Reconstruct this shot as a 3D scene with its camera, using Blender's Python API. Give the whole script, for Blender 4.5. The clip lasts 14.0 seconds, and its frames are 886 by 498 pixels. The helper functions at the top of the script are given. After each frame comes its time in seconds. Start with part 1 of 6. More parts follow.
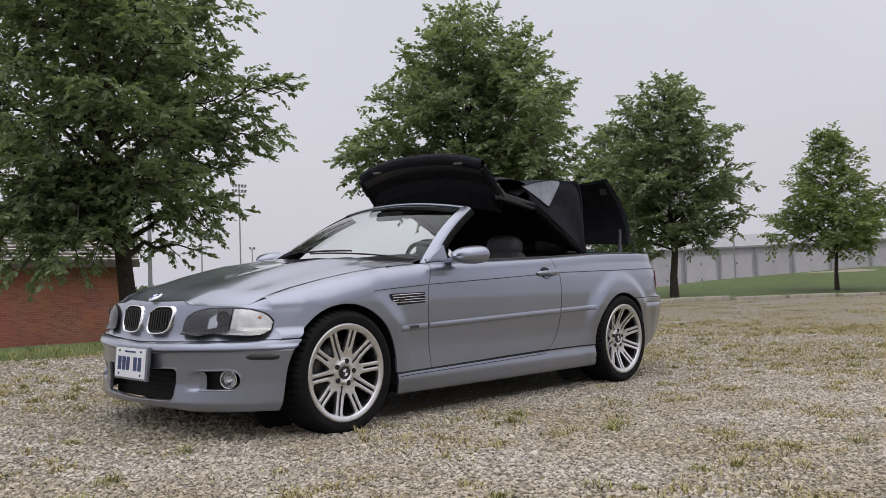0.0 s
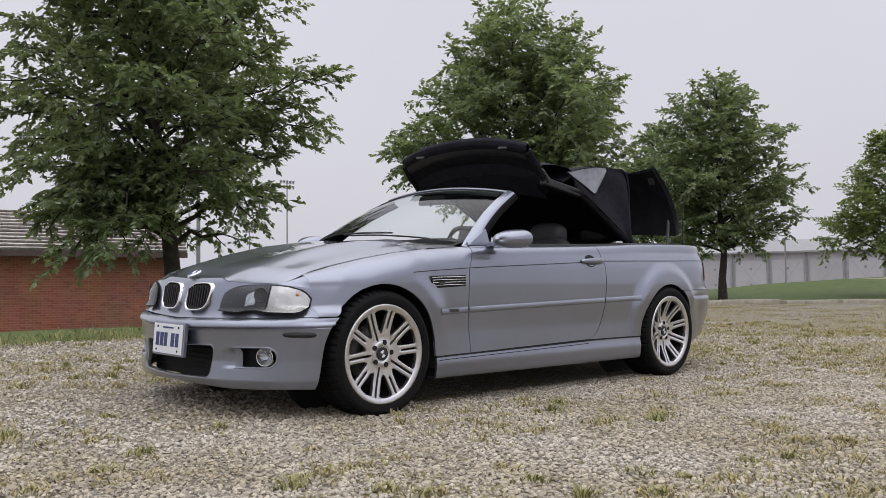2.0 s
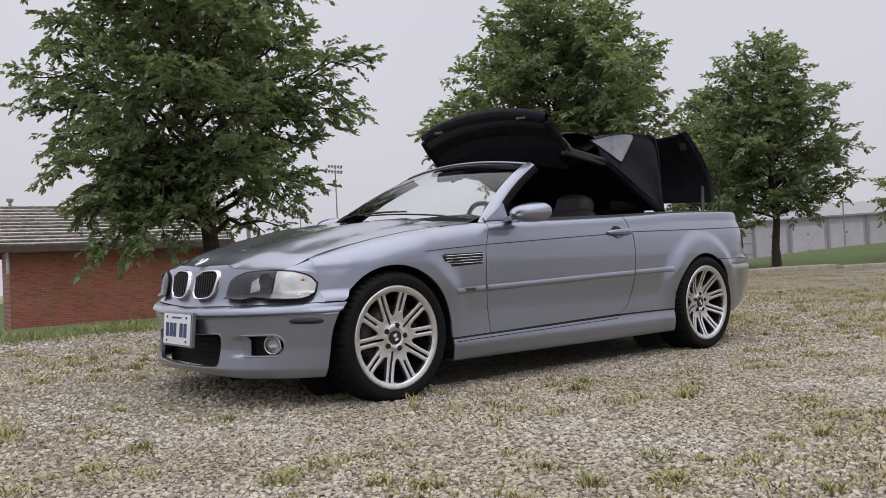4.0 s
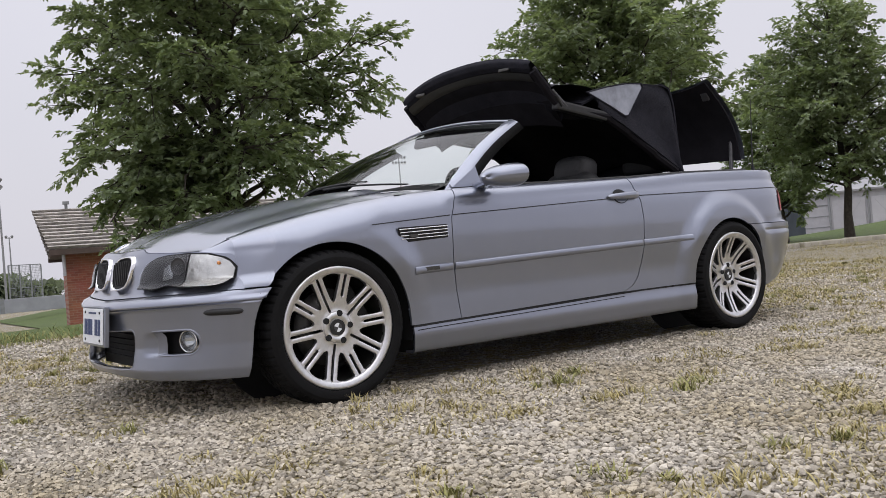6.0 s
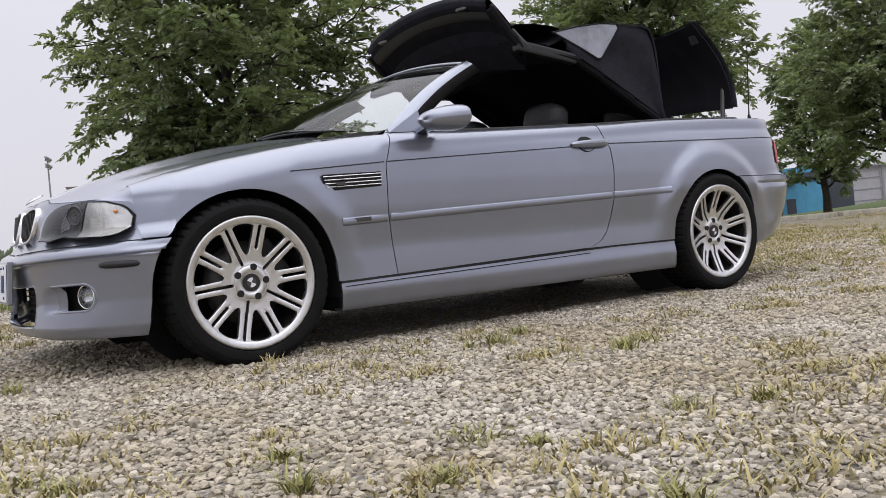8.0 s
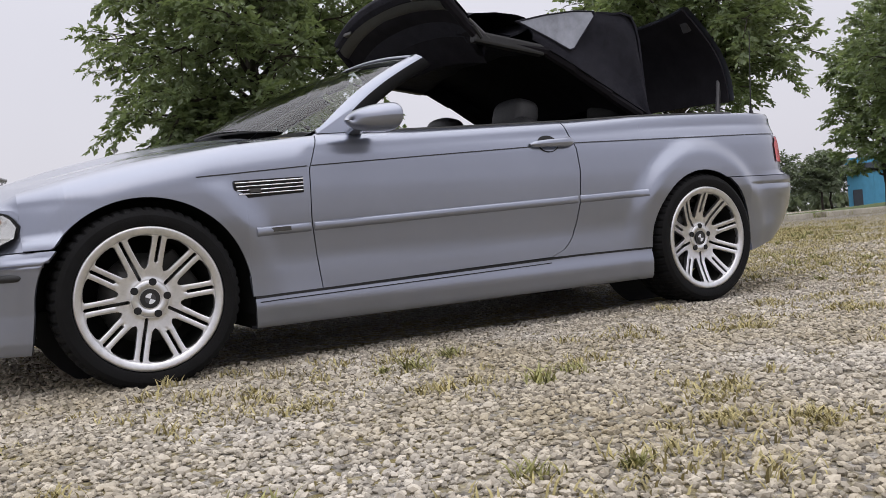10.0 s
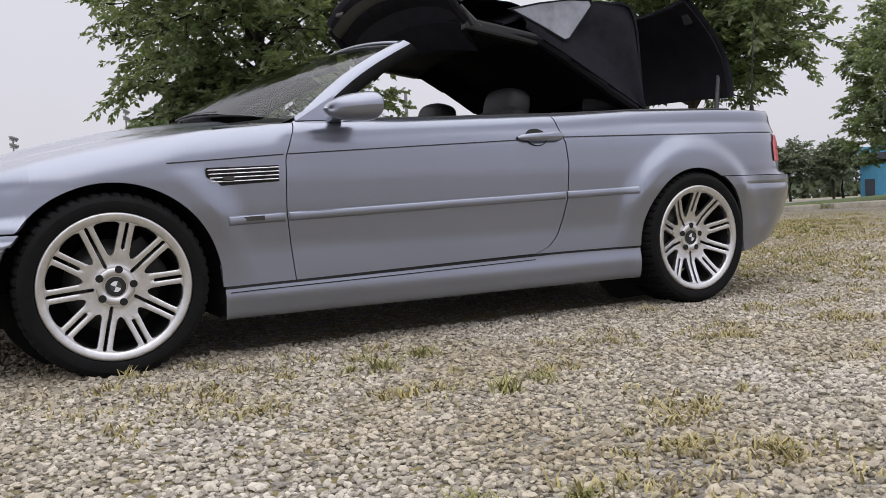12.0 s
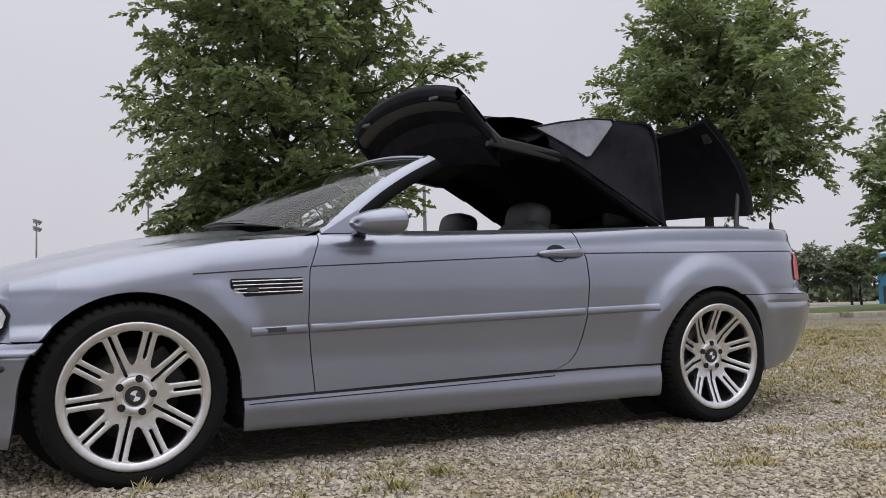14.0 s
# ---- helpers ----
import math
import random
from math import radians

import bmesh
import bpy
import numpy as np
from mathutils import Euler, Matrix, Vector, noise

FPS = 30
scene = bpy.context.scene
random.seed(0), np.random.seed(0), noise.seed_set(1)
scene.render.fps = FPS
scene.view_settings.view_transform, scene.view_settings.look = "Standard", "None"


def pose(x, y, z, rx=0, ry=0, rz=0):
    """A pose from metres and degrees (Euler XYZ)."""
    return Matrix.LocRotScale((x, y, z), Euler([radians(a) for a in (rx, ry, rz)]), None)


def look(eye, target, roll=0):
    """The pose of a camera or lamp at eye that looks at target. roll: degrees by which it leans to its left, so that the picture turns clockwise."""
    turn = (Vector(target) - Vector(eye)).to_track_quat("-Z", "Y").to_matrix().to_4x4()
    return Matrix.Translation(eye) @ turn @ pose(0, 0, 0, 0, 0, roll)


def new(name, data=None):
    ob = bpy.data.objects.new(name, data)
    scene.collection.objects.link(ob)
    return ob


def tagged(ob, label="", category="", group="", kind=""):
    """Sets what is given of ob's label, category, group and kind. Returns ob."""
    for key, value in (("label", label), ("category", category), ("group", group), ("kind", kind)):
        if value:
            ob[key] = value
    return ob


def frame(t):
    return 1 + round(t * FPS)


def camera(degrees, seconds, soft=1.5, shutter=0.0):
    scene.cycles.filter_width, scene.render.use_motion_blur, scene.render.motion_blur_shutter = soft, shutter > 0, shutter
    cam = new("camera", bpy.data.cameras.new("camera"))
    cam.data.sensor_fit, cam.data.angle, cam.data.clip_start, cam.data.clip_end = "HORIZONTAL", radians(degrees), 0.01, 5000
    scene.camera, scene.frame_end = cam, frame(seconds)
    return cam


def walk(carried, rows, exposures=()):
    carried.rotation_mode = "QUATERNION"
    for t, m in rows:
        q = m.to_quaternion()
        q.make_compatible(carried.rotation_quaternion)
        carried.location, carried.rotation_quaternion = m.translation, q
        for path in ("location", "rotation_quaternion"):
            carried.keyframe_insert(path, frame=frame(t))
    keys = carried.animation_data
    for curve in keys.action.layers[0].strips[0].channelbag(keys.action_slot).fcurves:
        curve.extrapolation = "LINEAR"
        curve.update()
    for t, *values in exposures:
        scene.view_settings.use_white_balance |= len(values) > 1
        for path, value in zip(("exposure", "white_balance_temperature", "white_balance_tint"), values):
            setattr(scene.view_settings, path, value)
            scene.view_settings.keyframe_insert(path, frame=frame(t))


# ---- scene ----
cam = camera(53.5, 14.0, soft=0.6)
# the lot slopes up gently away from the camera's side
LOT = pose(0.010, 0.029, 0.029, 1.88, 0, -0.21)
PATH = [
    (0, (-4.431, -4.337, 0.828), (-2.953, -2.991, 0.883), -0.5),
    (0.5, (-4.415, -4.32, 0.777), (-2.988, -2.919, 0.826), -0.3),
    (1, (-4.397, -4.33, 0.759), (-3.034, -2.866, 0.796), 0.2),
    (1.5, (-4.371, -4.31, 0.744), (-2.997, -2.859, 0.792), 0.6),
    (2, (-4.342, -4.281, 0.734), (-2.935, -2.861, 0.788), 0.7),
    (2.5, (-4.325, -4.279, 0.721), (-2.902, -2.875, 0.777), 0.7),
    (3, (-4.277, -4.256, 0.708), (-2.864, -2.845, 0.819), 1.3),
    (3.5, (-4.187, -4.255, 0.705), (-2.816, -2.801, 0.781), 0.2),
    (3.7, (-4.143, -4.283, 0.732), (-2.79, -2.811, 0.764), -0.6),
    (5.8, (-3.3, -4.096, 0.642), (-2.079, -2.512, 0.626), -3.9),
    (6, (-3.206, -4.072, 0.635), (-2.007, -2.472, 0.622), -3.9),
    (6.5, (-3.018, -4.057, 0.605), (-1.873, -2.417, 0.595), -4.0),
    (7, (-2.86, -4.076, 0.564), (-1.747, -2.414, 0.539), -4.3),
    (7.5, (-2.738, -4.064, 0.512), (-1.638, -2.394, 0.465), -4.3),
    (8, (-2.629, -4.072, 0.484), (-1.517, -2.411, 0.426), -4.3),
    (8.2, (-2.559, -4.076, 0.505), (-1.442, -2.418, 0.445), -4.4),
    (10.3, (-1.943, -4.071, 0.527), (-0.983, -2.319, 0.449), -3.7),
    (10.5, (-1.909, -4.057, 0.518), (-0.964, -2.297, 0.432), -3.4),
    (11, (-1.867, -4.041, 0.522), (-0.91, -2.288, 0.409), -2.9),
    (11.5, (-1.852, -4.053, 0.579), (-0.885, -2.308, 0.434), -2.4),
    (12, (-1.853, -4.054, 0.603), (-0.88, -2.312, 0.471), -2.1),
    (12.5, (-1.863, -4.05, 0.638), (-0.9, -2.297, 0.591), -1.5),
    (13, (-1.866, -4.055, 0.658), (-0.92, -2.294, 0.696), -1.1),
    (13.5, (-1.87, -4.05, 0.661), (-0.922, -2.291, 0.733), -0.7),
    (14, (-1.88, -4.054, 0.691), (-0.931, -2.296, 0.771), -0.5),
]
EXPOSURES = [(t, e, 6380, 13) for t, e in ((0.0, 0.03), (1.5, 0.10), (3.0, 0.03), (3.7, 0.03), (6.0, 0.18), (7.5, 0.24), (8.2, 0.26), (10.3, 0.21), (11.5, 0.21), (12.5, 0.14), (14.0, 0.03))]
walk(cam, [(t, LOT @ look(eye, target, roll)) for t, eye, target, roll in PATH], EXPOSURES)

# ---- world and light ----
world = bpy.data.worlds.new("overcast")
scene.world = world
world.use_nodes = True
wn, wl = world.node_tree.nodes, world.node_tree.links
wn.clear()
w_out = wn.new("ShaderNodeOutputWorld")
w_bg = wn.new("ShaderNodeBackground")
w_sky = wn.new("ShaderNodeTexSky")
w_sky.sky_type, w_sky.sun_disc = "NISHITA", False
w_sky.sun_elevation, w_sky.sun_rotation = radians(50), radians(200)
w_sky.air_density, w_sky.dust_density = 2.0, 4.0
w_geo = wn.new("ShaderNodeTexCoord")
w_sep = wn.new("ShaderNodeSeparateXYZ")
w_ramp = wn.new("ShaderNodeValToRGB")
w_ramp.color_ramp.elements[0].position, w_ramp.color_ramp.elements[0].color = 0.0, (0.66, 0.655, 0.705, 1)
w_ramp.color_ramp.elements[1].position, w_ramp.color_ramp.elements[1].color = 1.0, (1.90, 1.90, 1.93, 1)
w_mid = w_ramp.color_ramp.elements.new(0.45)
w_mid.color = (0.78, 0.775, 0.83, 1)
w_noise = wn.new("ShaderNodeTexNoise")
w_noise.inputs["Scale"].default_value, w_noise.inputs["Detail"].default_value = 2.2, 4
w_mul = wn.new("ShaderNodeMix")
w_mul.data_type, w_mul.blend_type = "RGBA", "MULTIPLY"
w_mul.inputs["Factor"].default_value = 0.16
w_skys = wn.new("ShaderNodeMix")
w_skys.data_type, w_skys.blend_type = "RGBA", "MULTIPLY"
w_skys.inputs["Factor"].default_value = 1.0
w_skys.inputs["B"].default_value = (0.1, 0.1, 0.1, 1)
w_mix = wn.new("ShaderNodeMix")
w_mix.data_type = "RGBA"
w_mix.inputs["Factor"].default_value = 0.93
wl.new(w_geo.outputs["Generated"], w_sep.inputs[0])
wl.new(w_geo.outputs["Generated"], w_noise.inputs["Vector"])
wl.new(w_sep.outputs["Z"], w_ramp.inputs["Fac"])
wl.new(w_ramp.outputs["Color"], w_mul.inputs["A"])
wl.new(w_noise.outputs["Fac"], w_mul.inputs["B"])
wl.new(w_sky.outputs["Color"], w_skys.inputs["A"])
wl.new(w_skys.outputs["Result"], w_mix.inputs["A"])
wl.new(w_mul.outputs["Result"], w_mix.inputs["B"])
wl.new(w_mix.outputs["Result"], w_bg.inputs["Color"])
wl.new(w_bg.outputs["Background"], w_out.inputs["Surface"])

sun_data = bpy.data.lights.new("sun", "SUN")
sun_data.energy, sun_data.angle, sun_data.color = 0.5, radians(100), (1.0, 0.97, 0.93)
sun = new("sun", sun_data)
sun.matrix_world = look((0, 0, 30), (3, 4, 0))

# ---- materials ----
def mat(name, color, rough=0.6, metal=0.0, var=0.0, scale=8.0, bump=0.0, bump_scale=60.0, coat=0.0, dark=None, obj_var=0.0, island=0.0, spec=0.5):
    """A node material: a colour broken by noise at two scales, and a fine relief."""
    m = bpy.data.materials.new(name)
    m.use_nodes = True
    n, l = m.node_tree.nodes, m.node_tree.links
    b = n["Principled BSDF"]
    b.inputs["Base Color"].default_value = (*color, 1)
    b.inputs["Roughness"].default_value = rough
    b.inputs["Metallic"].default_value = metal
    b.inputs["Coat Weight"].default_value = coat
    b.inputs["Coat Roughness"].default_value = 0.04
    b.inputs["Specular IOR Level"].default_value = spec
    co = n.new("ShaderNodeTexCoord")
    last = None
    if var:
        no = n.new("ShaderNodeTexNoise")
        no.inputs["Scale"].default_value, no.inputs["Detail"].default_value = scale, 6
        no.inputs["Roughness"].default_value = 0.65
        l.new(co.outputs["Object"], no.inputs["Vector"])
        ra = n.new("ShaderNodeValToRGB")
        d = dark or tuple(c * (1 - var) for c in color)
        ra.color_ramp.elements[0].position, ra.color_ramp.elements[0].color = 0.32, (*d, 1)
        ra.color_ramp.elements[1].position, ra.color_ramp.elements[1].color = 0.68, (*[min(1, c * (1 + 0.4 * var)) for c in color], 1)
        l.new(no.outputs["Fac"], ra.inputs["Fac"])
        last = ra.outputs["Color"]
    if obj_var or island:
        src = n.new("ShaderNodeObjectInfo").outputs["Random"] if obj_var else n.new("ShaderNodeNewGeometry").outputs["Random Per Island"]
        mr = n.new("ShaderNodeMapRange")
        amount = obj_var or island
        mr.inputs["To Min"].default_value, mr.inputs["To Max"].default_value = 1 - amount, 1 + amount
        l.new(src, mr.inputs["Value"])
        mx = n.new("ShaderNodeMix")
        mx.data_type, mx.blend_type = "RGBA", "MULTIPLY"
        mx.inputs["Factor"].default_value = 1.0
        mx.inputs["A"].default_value = (*color, 1)
        if last:
            l.new(last, mx.inputs["A"])
        l.new(mr.outputs["Result"], mx.inputs["B"])
        last = mx.outputs["Result"]
    if last:
        l.new(last, b.inputs["Base Color"])
    if bump:
        nb = n.new("ShaderNodeTexNoise")
        nb.inputs["Scale"].default_value, nb.inputs["Detail"].default_value = bump_scale, 4
        l.new(co.outputs["Object"], nb.inputs["Vector"])
        bp = n.new("ShaderNodeBump")
        bp.inputs["Strength"].default_value, bp.inputs["Distance"].default_value = bump, 0.01
        l.new(nb.outputs["Fac"], bp.inputs["Height"])
        l.new(bp.outputs["Normal"], b.inputs["Normal"])
    return m


def glass_mat(name, tint, rough=0.0, clear=0.8):
    """Thin glass: mostly see-through, with a gloss that grows at grazing angles."""
    m = bpy.data.materials.new(name)
    m.use_nodes = True
    n, l = m.node_tree.nodes, m.node_tree.links
    out = n["Material Output"]
    n.remove(n["Principled BSDF"])
    tr, gl, mx, fr = n.new("ShaderNodeBsdfTransparent"), n.new("ShaderNodeBsdfGlossy"), n.new("ShaderNodeMixShader"), n.new("ShaderNodeFresnel")
    tr.inputs["Color"].default_value = (*tint, 1)
    gl.inputs["Roughness"].default_value = rough
    fr.inputs["IOR"].default_value = 1.45
    l.new(fr.outputs["Fac"], mx.inputs["Fac"])
    l.new(tr.outputs[0], mx.inputs[1])
    l.new(gl.outputs[0], mx.inputs[2])
    l.new(mx.outputs[0], out.inputs["Surface"])
    return m


PAINT = mat("car_paint", (0.268, 0.288, 0.354), 0.28, 0.82, var=0.05, scale=1.5, coat=1.0)
BLACK = mat("black_plastic", (0.012, 0.012, 0.013), 0.5, var=0.3, scale=20, bump=0.1, bump_scale=300)
GAP = mat("shadow_gap_black", (0.006, 0.006, 0.007), 0.8)
RUBBER = mat("tyre_rubber", (0.008, 0.008, 0.009), 0.75, var=0.4, scale=12, bump=0.2, bump_scale=120, dark=(0.006, 0.006, 0.006), spec=0.16)
ALLOY = mat("polished_alloy", (0.72, 0.72, 0.73), 0.30, 0.95, var=0.15, scale=30)
# near-black metal for the barrel and caliper behind the spokes
ALLOY_DARK = mat("dark_wheel_metal", (0.028, 0.027, 0.026), 0.55, 0.5, var=0.3, scale=20)
STEEL = mat("brake_steel", (0.09, 0.088, 0.085), 0.45, 0.8, var=0.3, scale=30)
DULL = mat("dull_dark_metal", (0.09, 0.09, 0.095), 0.5, 0.7, var=0.2, scale=30)
CHROME = mat("chrome", (0.82, 0.82, 0.84), 0.08, 1.0)
FABRIC = mat("soft_top_fabric", (0.020, 0.020, 0.028), 0.8, var=0.35, scale=14, bump=0.5, bump_scale=500, spec=0.15)
LINING = mat("black_lining", (0.014, 0.013, 0.016), 0.95, var=0.3, scale=10, spec=0.1)
LEATHER = mat("black_leather", (0.016, 0.016, 0.018), 0.55, var=0.3, scale=18, bump=0.3, bump_scale=160)
GLASS = glass_mat("clear_glass", (0.80, 0.86, 0.84))
LENS = glass_mat("lamp_lens", (0.92, 0.94, 0.95))
WHITE = mat("white_enamel", (0.78, 0.80, 0.84), 0.4, var=0.06, scale=30)
BLUE = mat("blue_enamel", (0.03, 0.08, 0.28), 0.3)
INK = mat("dark_blue_ink", (0.03, 0.05, 0.14), 0.5)
RED = mat("red_lamp_plastic", (0.62, 0.060, 0.070), 0.3, var=0.15, scale=60, coat=0.25)
AMBER = mat("amber_plastic", (0.60, 0.24, 0.07), 0.2, coat=0.5)
REFLECTOR = mat("lamp_reflector", (0.62, 0.63, 0.65), 0.22, 0.9, var=0.2, scale=40)
# opaque half-metal grey that imitates bright sky in the rear window
SKY_SHEEN_PANE = mat("sky_sheen_pane", (0.30, 0.31, 0.34), 0.2, 0.7, var=0.35, scale=9)
INDICATOR = mat("clear_indicator", (0.82, 0.80, 0.77), 0.2, 0.7, var=0.2, scale=24, bump=0.3, bump_scale=34)
LAMP_GREY = mat("lamp_housing_grey", (0.085, 0.085, 0.092), 0.28, 0.6, var=0.35, scale=9)


# ---- mesh helpers ----
def mesh(name, verts, faces, material, parent=None, label="", smooth=True):
    me = bpy.data.meshes.new(name)
    me.from_pydata([tuple(map(float, v)) for v in verts], [], faces)
    me.materials.append(material)
    if smooth:
        me.shade_smooth()
    me.update()
    ob = new(name, me)
    if parent:
        ob.parent = parent
    if label:
        ob["label"] = label
    return ob


def part(name, bm, material, parent=None, label="", smooth=False):
    me = bpy.data.meshes.new(name)
    bm.to_mesh(me)
    bm.free()
    me.materials.append(material)
    if smooth:
        me.shade_smooth()
    ob = new(name, me)
    if parent:
        ob.parent = parent
    if label:
        ob["label"] = label
    return ob


def thing(name, label, category, at=(0, 0, 0), group="", kind=""):
    ob = new(name)
    ob.empty_display_size = 0.1
    ob.location = at
    return tagged(ob, label, category, group, kind)


def quads(rows, cols, flip=False, skip=None, base=0):
    out = []
    for i in range(rows - 1):
        for j in range(cols - 1):
            if skip and skip(i, j):
                continue
            a, b, c, d = base + i * cols + j, base + i * cols + j + 1, base + (i + 1) * cols + j + 1, base + (i + 1) * cols + j
            out.append((a, d, c, b) if flip else (a, b, c, d))
    return out


def sheet(name, pts, material, parent=None, label="", thick=0.0, flip=False, skip=None, smooth=True):
    """A sheet from rows of points; thick: folded back by that much along the normals at its rim and inside."""
    rows, cols = len(pts), len(pts[0])
    ob = mesh(name, [p for row in pts for p in row], quads(rows, cols, flip, skip), material, parent, label, smooth)
    if thick:
        mod = ob.modifiers.new("thickness", "SOLIDIFY")
        mod.thickness, mod.offset = thick, -1
        cut = ob.modifiers.new("crisp_rim", "EDGE_SPLIT")
        cut.split_angle = radians(76)
    return ob


def box(bm, size, at=(0, 0, 0), turn=(0, 0, 0), bevel=0.0):
    made = bmesh.ops.create_cube(bm, size=1, matrix=pose(*at, *turn) @ Matrix.Diagonal((*size, 1)))
    if bevel:
        edges = list({e for v in made["verts"] for e in v.link_edges})
        bmesh.ops.bevel(bm, geom=edges, offset=bevel, segments=2, affect="EDGES", profile=0.6)
    return made


def rod(bm, a, b, r1, r2=None, seg=10, caps=True):
    a, b = Vector(a), Vector(b)
    m = Matrix.Translation((a + b) / 2) @ (b - a).to_track_quat("Z", "Y").to_matrix().to_4x4()
    bmesh.ops.create_cone(bm, cap_ends=caps, segments=seg, radius1=r1, radius2=r1 if r2 is None else r2, depth=(b - a).length, matrix=m)


def lathe(profile, seg=64, mod=None):
    """Points (radius, along) turned about the y axis; returns verts and faces."""
    verts, n = [], len(profile)
    for k in range(seg):
        a = 2 * math.pi * k / seg
        for i, (r, y) in enumerate(profile):
            rr = r + (mod(k, i) if mod else 0)
            verts.append((rr * math.cos(a), y, rr * math.sin(a)))
    faces = []
    for k in range(seg):
        q = (k + 1) % seg
        faces += [(k * n + i, k * n + i + 1, q * n + i + 1, q * n + i) for i in range(n - 1)]
    return verts, faces


def sup(c, n):
    return math.copysign(abs(c) ** (2 / n), c)


def lerp(x, xs, ys):
    return float(np.interp(x, xs, ys))


def soft(x, xs, ys):
    """Interpolation with eased steps between the given places."""
    if x <= xs[0]:
        return ys[0]
    for a, b, c, d in zip(xs, xs[1:], ys, ys[1:]):
        if x <= b:
            t = (x - a) / (b - a)
            return c + (d - c) * t * t * (3 - 2 * t)
    return ys[-1]


# ---- the car: front towards -x, its left side towards -y ----
CAR_AXLE_F, CAR_AXLE_R, HUB_Z, HUB_F = -1.365, 1.365, 0.327, 0.313
ARCH_R, ARCH_F = 0.352, 0.374
NOSE_X0, TAIL_X0 = -1.55, 1.72


def half_width(z):
    """Half the body's width at a height, beside the door."""
    return lerp(z, [0.14, 0.17, 0.235, 0.267, 0.282, 0.42, 0.55, 0.68, 0.76, 0.80, 0.84, 0.88, 0.92, 0.97],
                [0.835, 0.858, 0.866, 0.862, 0.857, 0.851, 0.862, 0.862, 0.857, 0.853, 0.842, 0.822, 0.795, 0.765])


def flare(x, z):
    """The widened arches."""
    out = 0.0
    for axle, grow in ((CAR_AXLE_F, 0.026), (CAR_AXLE_R, 0.042)):
        r = math.hypot(x - axle, (z - HUB_Z) * 0.98)
        if z > 0.1:
            t = max(0.0, min(1.0, (0.515 - r) / 0.105))
            if axle < 0:                               # none where the lamp begins
                grow *= max(0.0, min(1.0, (x + 1.757) / 0.14)) if z > 0.50 else 1.0
            grow *= max(0.3, min(1.0, 0.3 + 0.7 * (z - 0.30) / 0.28))
            out += grow * t * t * (3 - 2 * t)
    return out


def nose_front(z):
    return lerp(z, [0.14, 0.165, 0.20, 0.30, 0.40, 0.452, 0.462, 0.47, 0.50, 0.52, 0.537, 0.56, 0.64, 0.70, 0.76], [-2.01, -2.078, -2.091, -2.080, -2.086, -2.092, -2.108, -2.112, -2.110, -2.100, -2.066, -2.038, -2.018, -1.995, -1.935])


def nose_width(z):
    return lerp(z, [0.14, 0.2, 0.47, 0.535, 0.56, 0.64, 0.72], [0.84, 0.862, 0.868, 0.86, 0.825, 0.815, 0.80])


def nose(angle, z, n=2.25):
    """A point of the nose: angle 0 at the middle, 90 where the side begins."""
    a = radians(angle)
    fx, w = nose_front(z), nose_width(z)
    x = NOSE_X0 - (NOSE_X0 - fx) * sup(math.cos(a), n)
    y = w * sup(math.sin(a), n)
    if angle > 60:
        y += flare(x, z) * (angle - 60) / 30
    return x, -y, z


def nose_angle(y, z, n=2.25):
    """The angle at which the nose is y wide of its middle."""
    return math.degrees(math.asin(min(1, (abs(y) / nose_width(z))) ** (n / 2)))


def tail_rear(z):
    return lerp(z, [0.2, 0.26, 0.40, 0.56, 0.625, 0.64, 0.72, 0.85, 0.95, 1.0], [2.16, 2.27, 2.40, 2.440, 2.430, 2.33, 2.31, 2.30, 2.30, 2.29])


def tail(angle, z, n=2.9):
    a = radians(angle)
    rx = tail_rear(z)
    lift = flare(TAIL_X0, z)
    w = abs(side(TAIL_X0, min(z, belt(TAIL_X0)))[1]) - lift - (0.03 * (0.3 - z) / 0.1 if z < 0.3 else 0)
    x = TAIL_X0 + (rx - TAIL_X0) * sup(math.cos(a), n)
    y = w * sup(math.sin(a), n) + (flare(x, z) if angle > 45 else 0.0)
    return x, -y, z


def belt(x):
    """Height of the top edge of the body's side."""
    return lerp(x, [-1.95, -1.8, -1.6, -1.4, -1.2, -1.0, -0.85, -0.664, 0.0, 0.6, 1.07, 1.6, 2.0, 2.3],
                [0.668, 0.709, 0.765, 0.808, 0.842, 0.868, 0.880, 0.893, 0.912, 0.932, 0.955, 0.968, 0.972, 0.972])


def belt_in(x):
    """How far out that top edge lies."""
    return lerp(x, [-1.95, -1.8, -1.6, -1.2, -0.8, -0.66, 0.6, 1.2, 1.72, 2.0, 2.3], [0.62, 0.648, 0.675, 0.708, 0.738, 0.765, 0.775, 0.770, 0.760, 0.75, 0.74])


def plan(x):
    """How much narrower the body is towards its ends."""
    return lerp(x, [-1.55, -1.0, -0.3, 0.6, 1.2, 1.5, 1.65, 1.75, 2.1], [0.958, 0.985, 1.0, 1.0, 0.988, 0.979, 0.976, 0.975, 0.97])


def wide(x, z):
    """The side's distance from the middle, before its shoulder turns in."""
    y = half_width(z) * plan(x)
    if x < -1.40:
        reach = max(0.0, min(1.0, (NOSE_X0 - x) / (NOSE_X0 - nose_front(z))))
        front = nose_width(z) * (1 - reach ** 2.25) ** (1 / 2.25)
        t = max(0.0, min(1.0, (-1.40 - x) / 0.2))
        t = t * t * (3 - 2 * t)
        y = y * (1 - t) + front * t
    return y + flare(x, z)


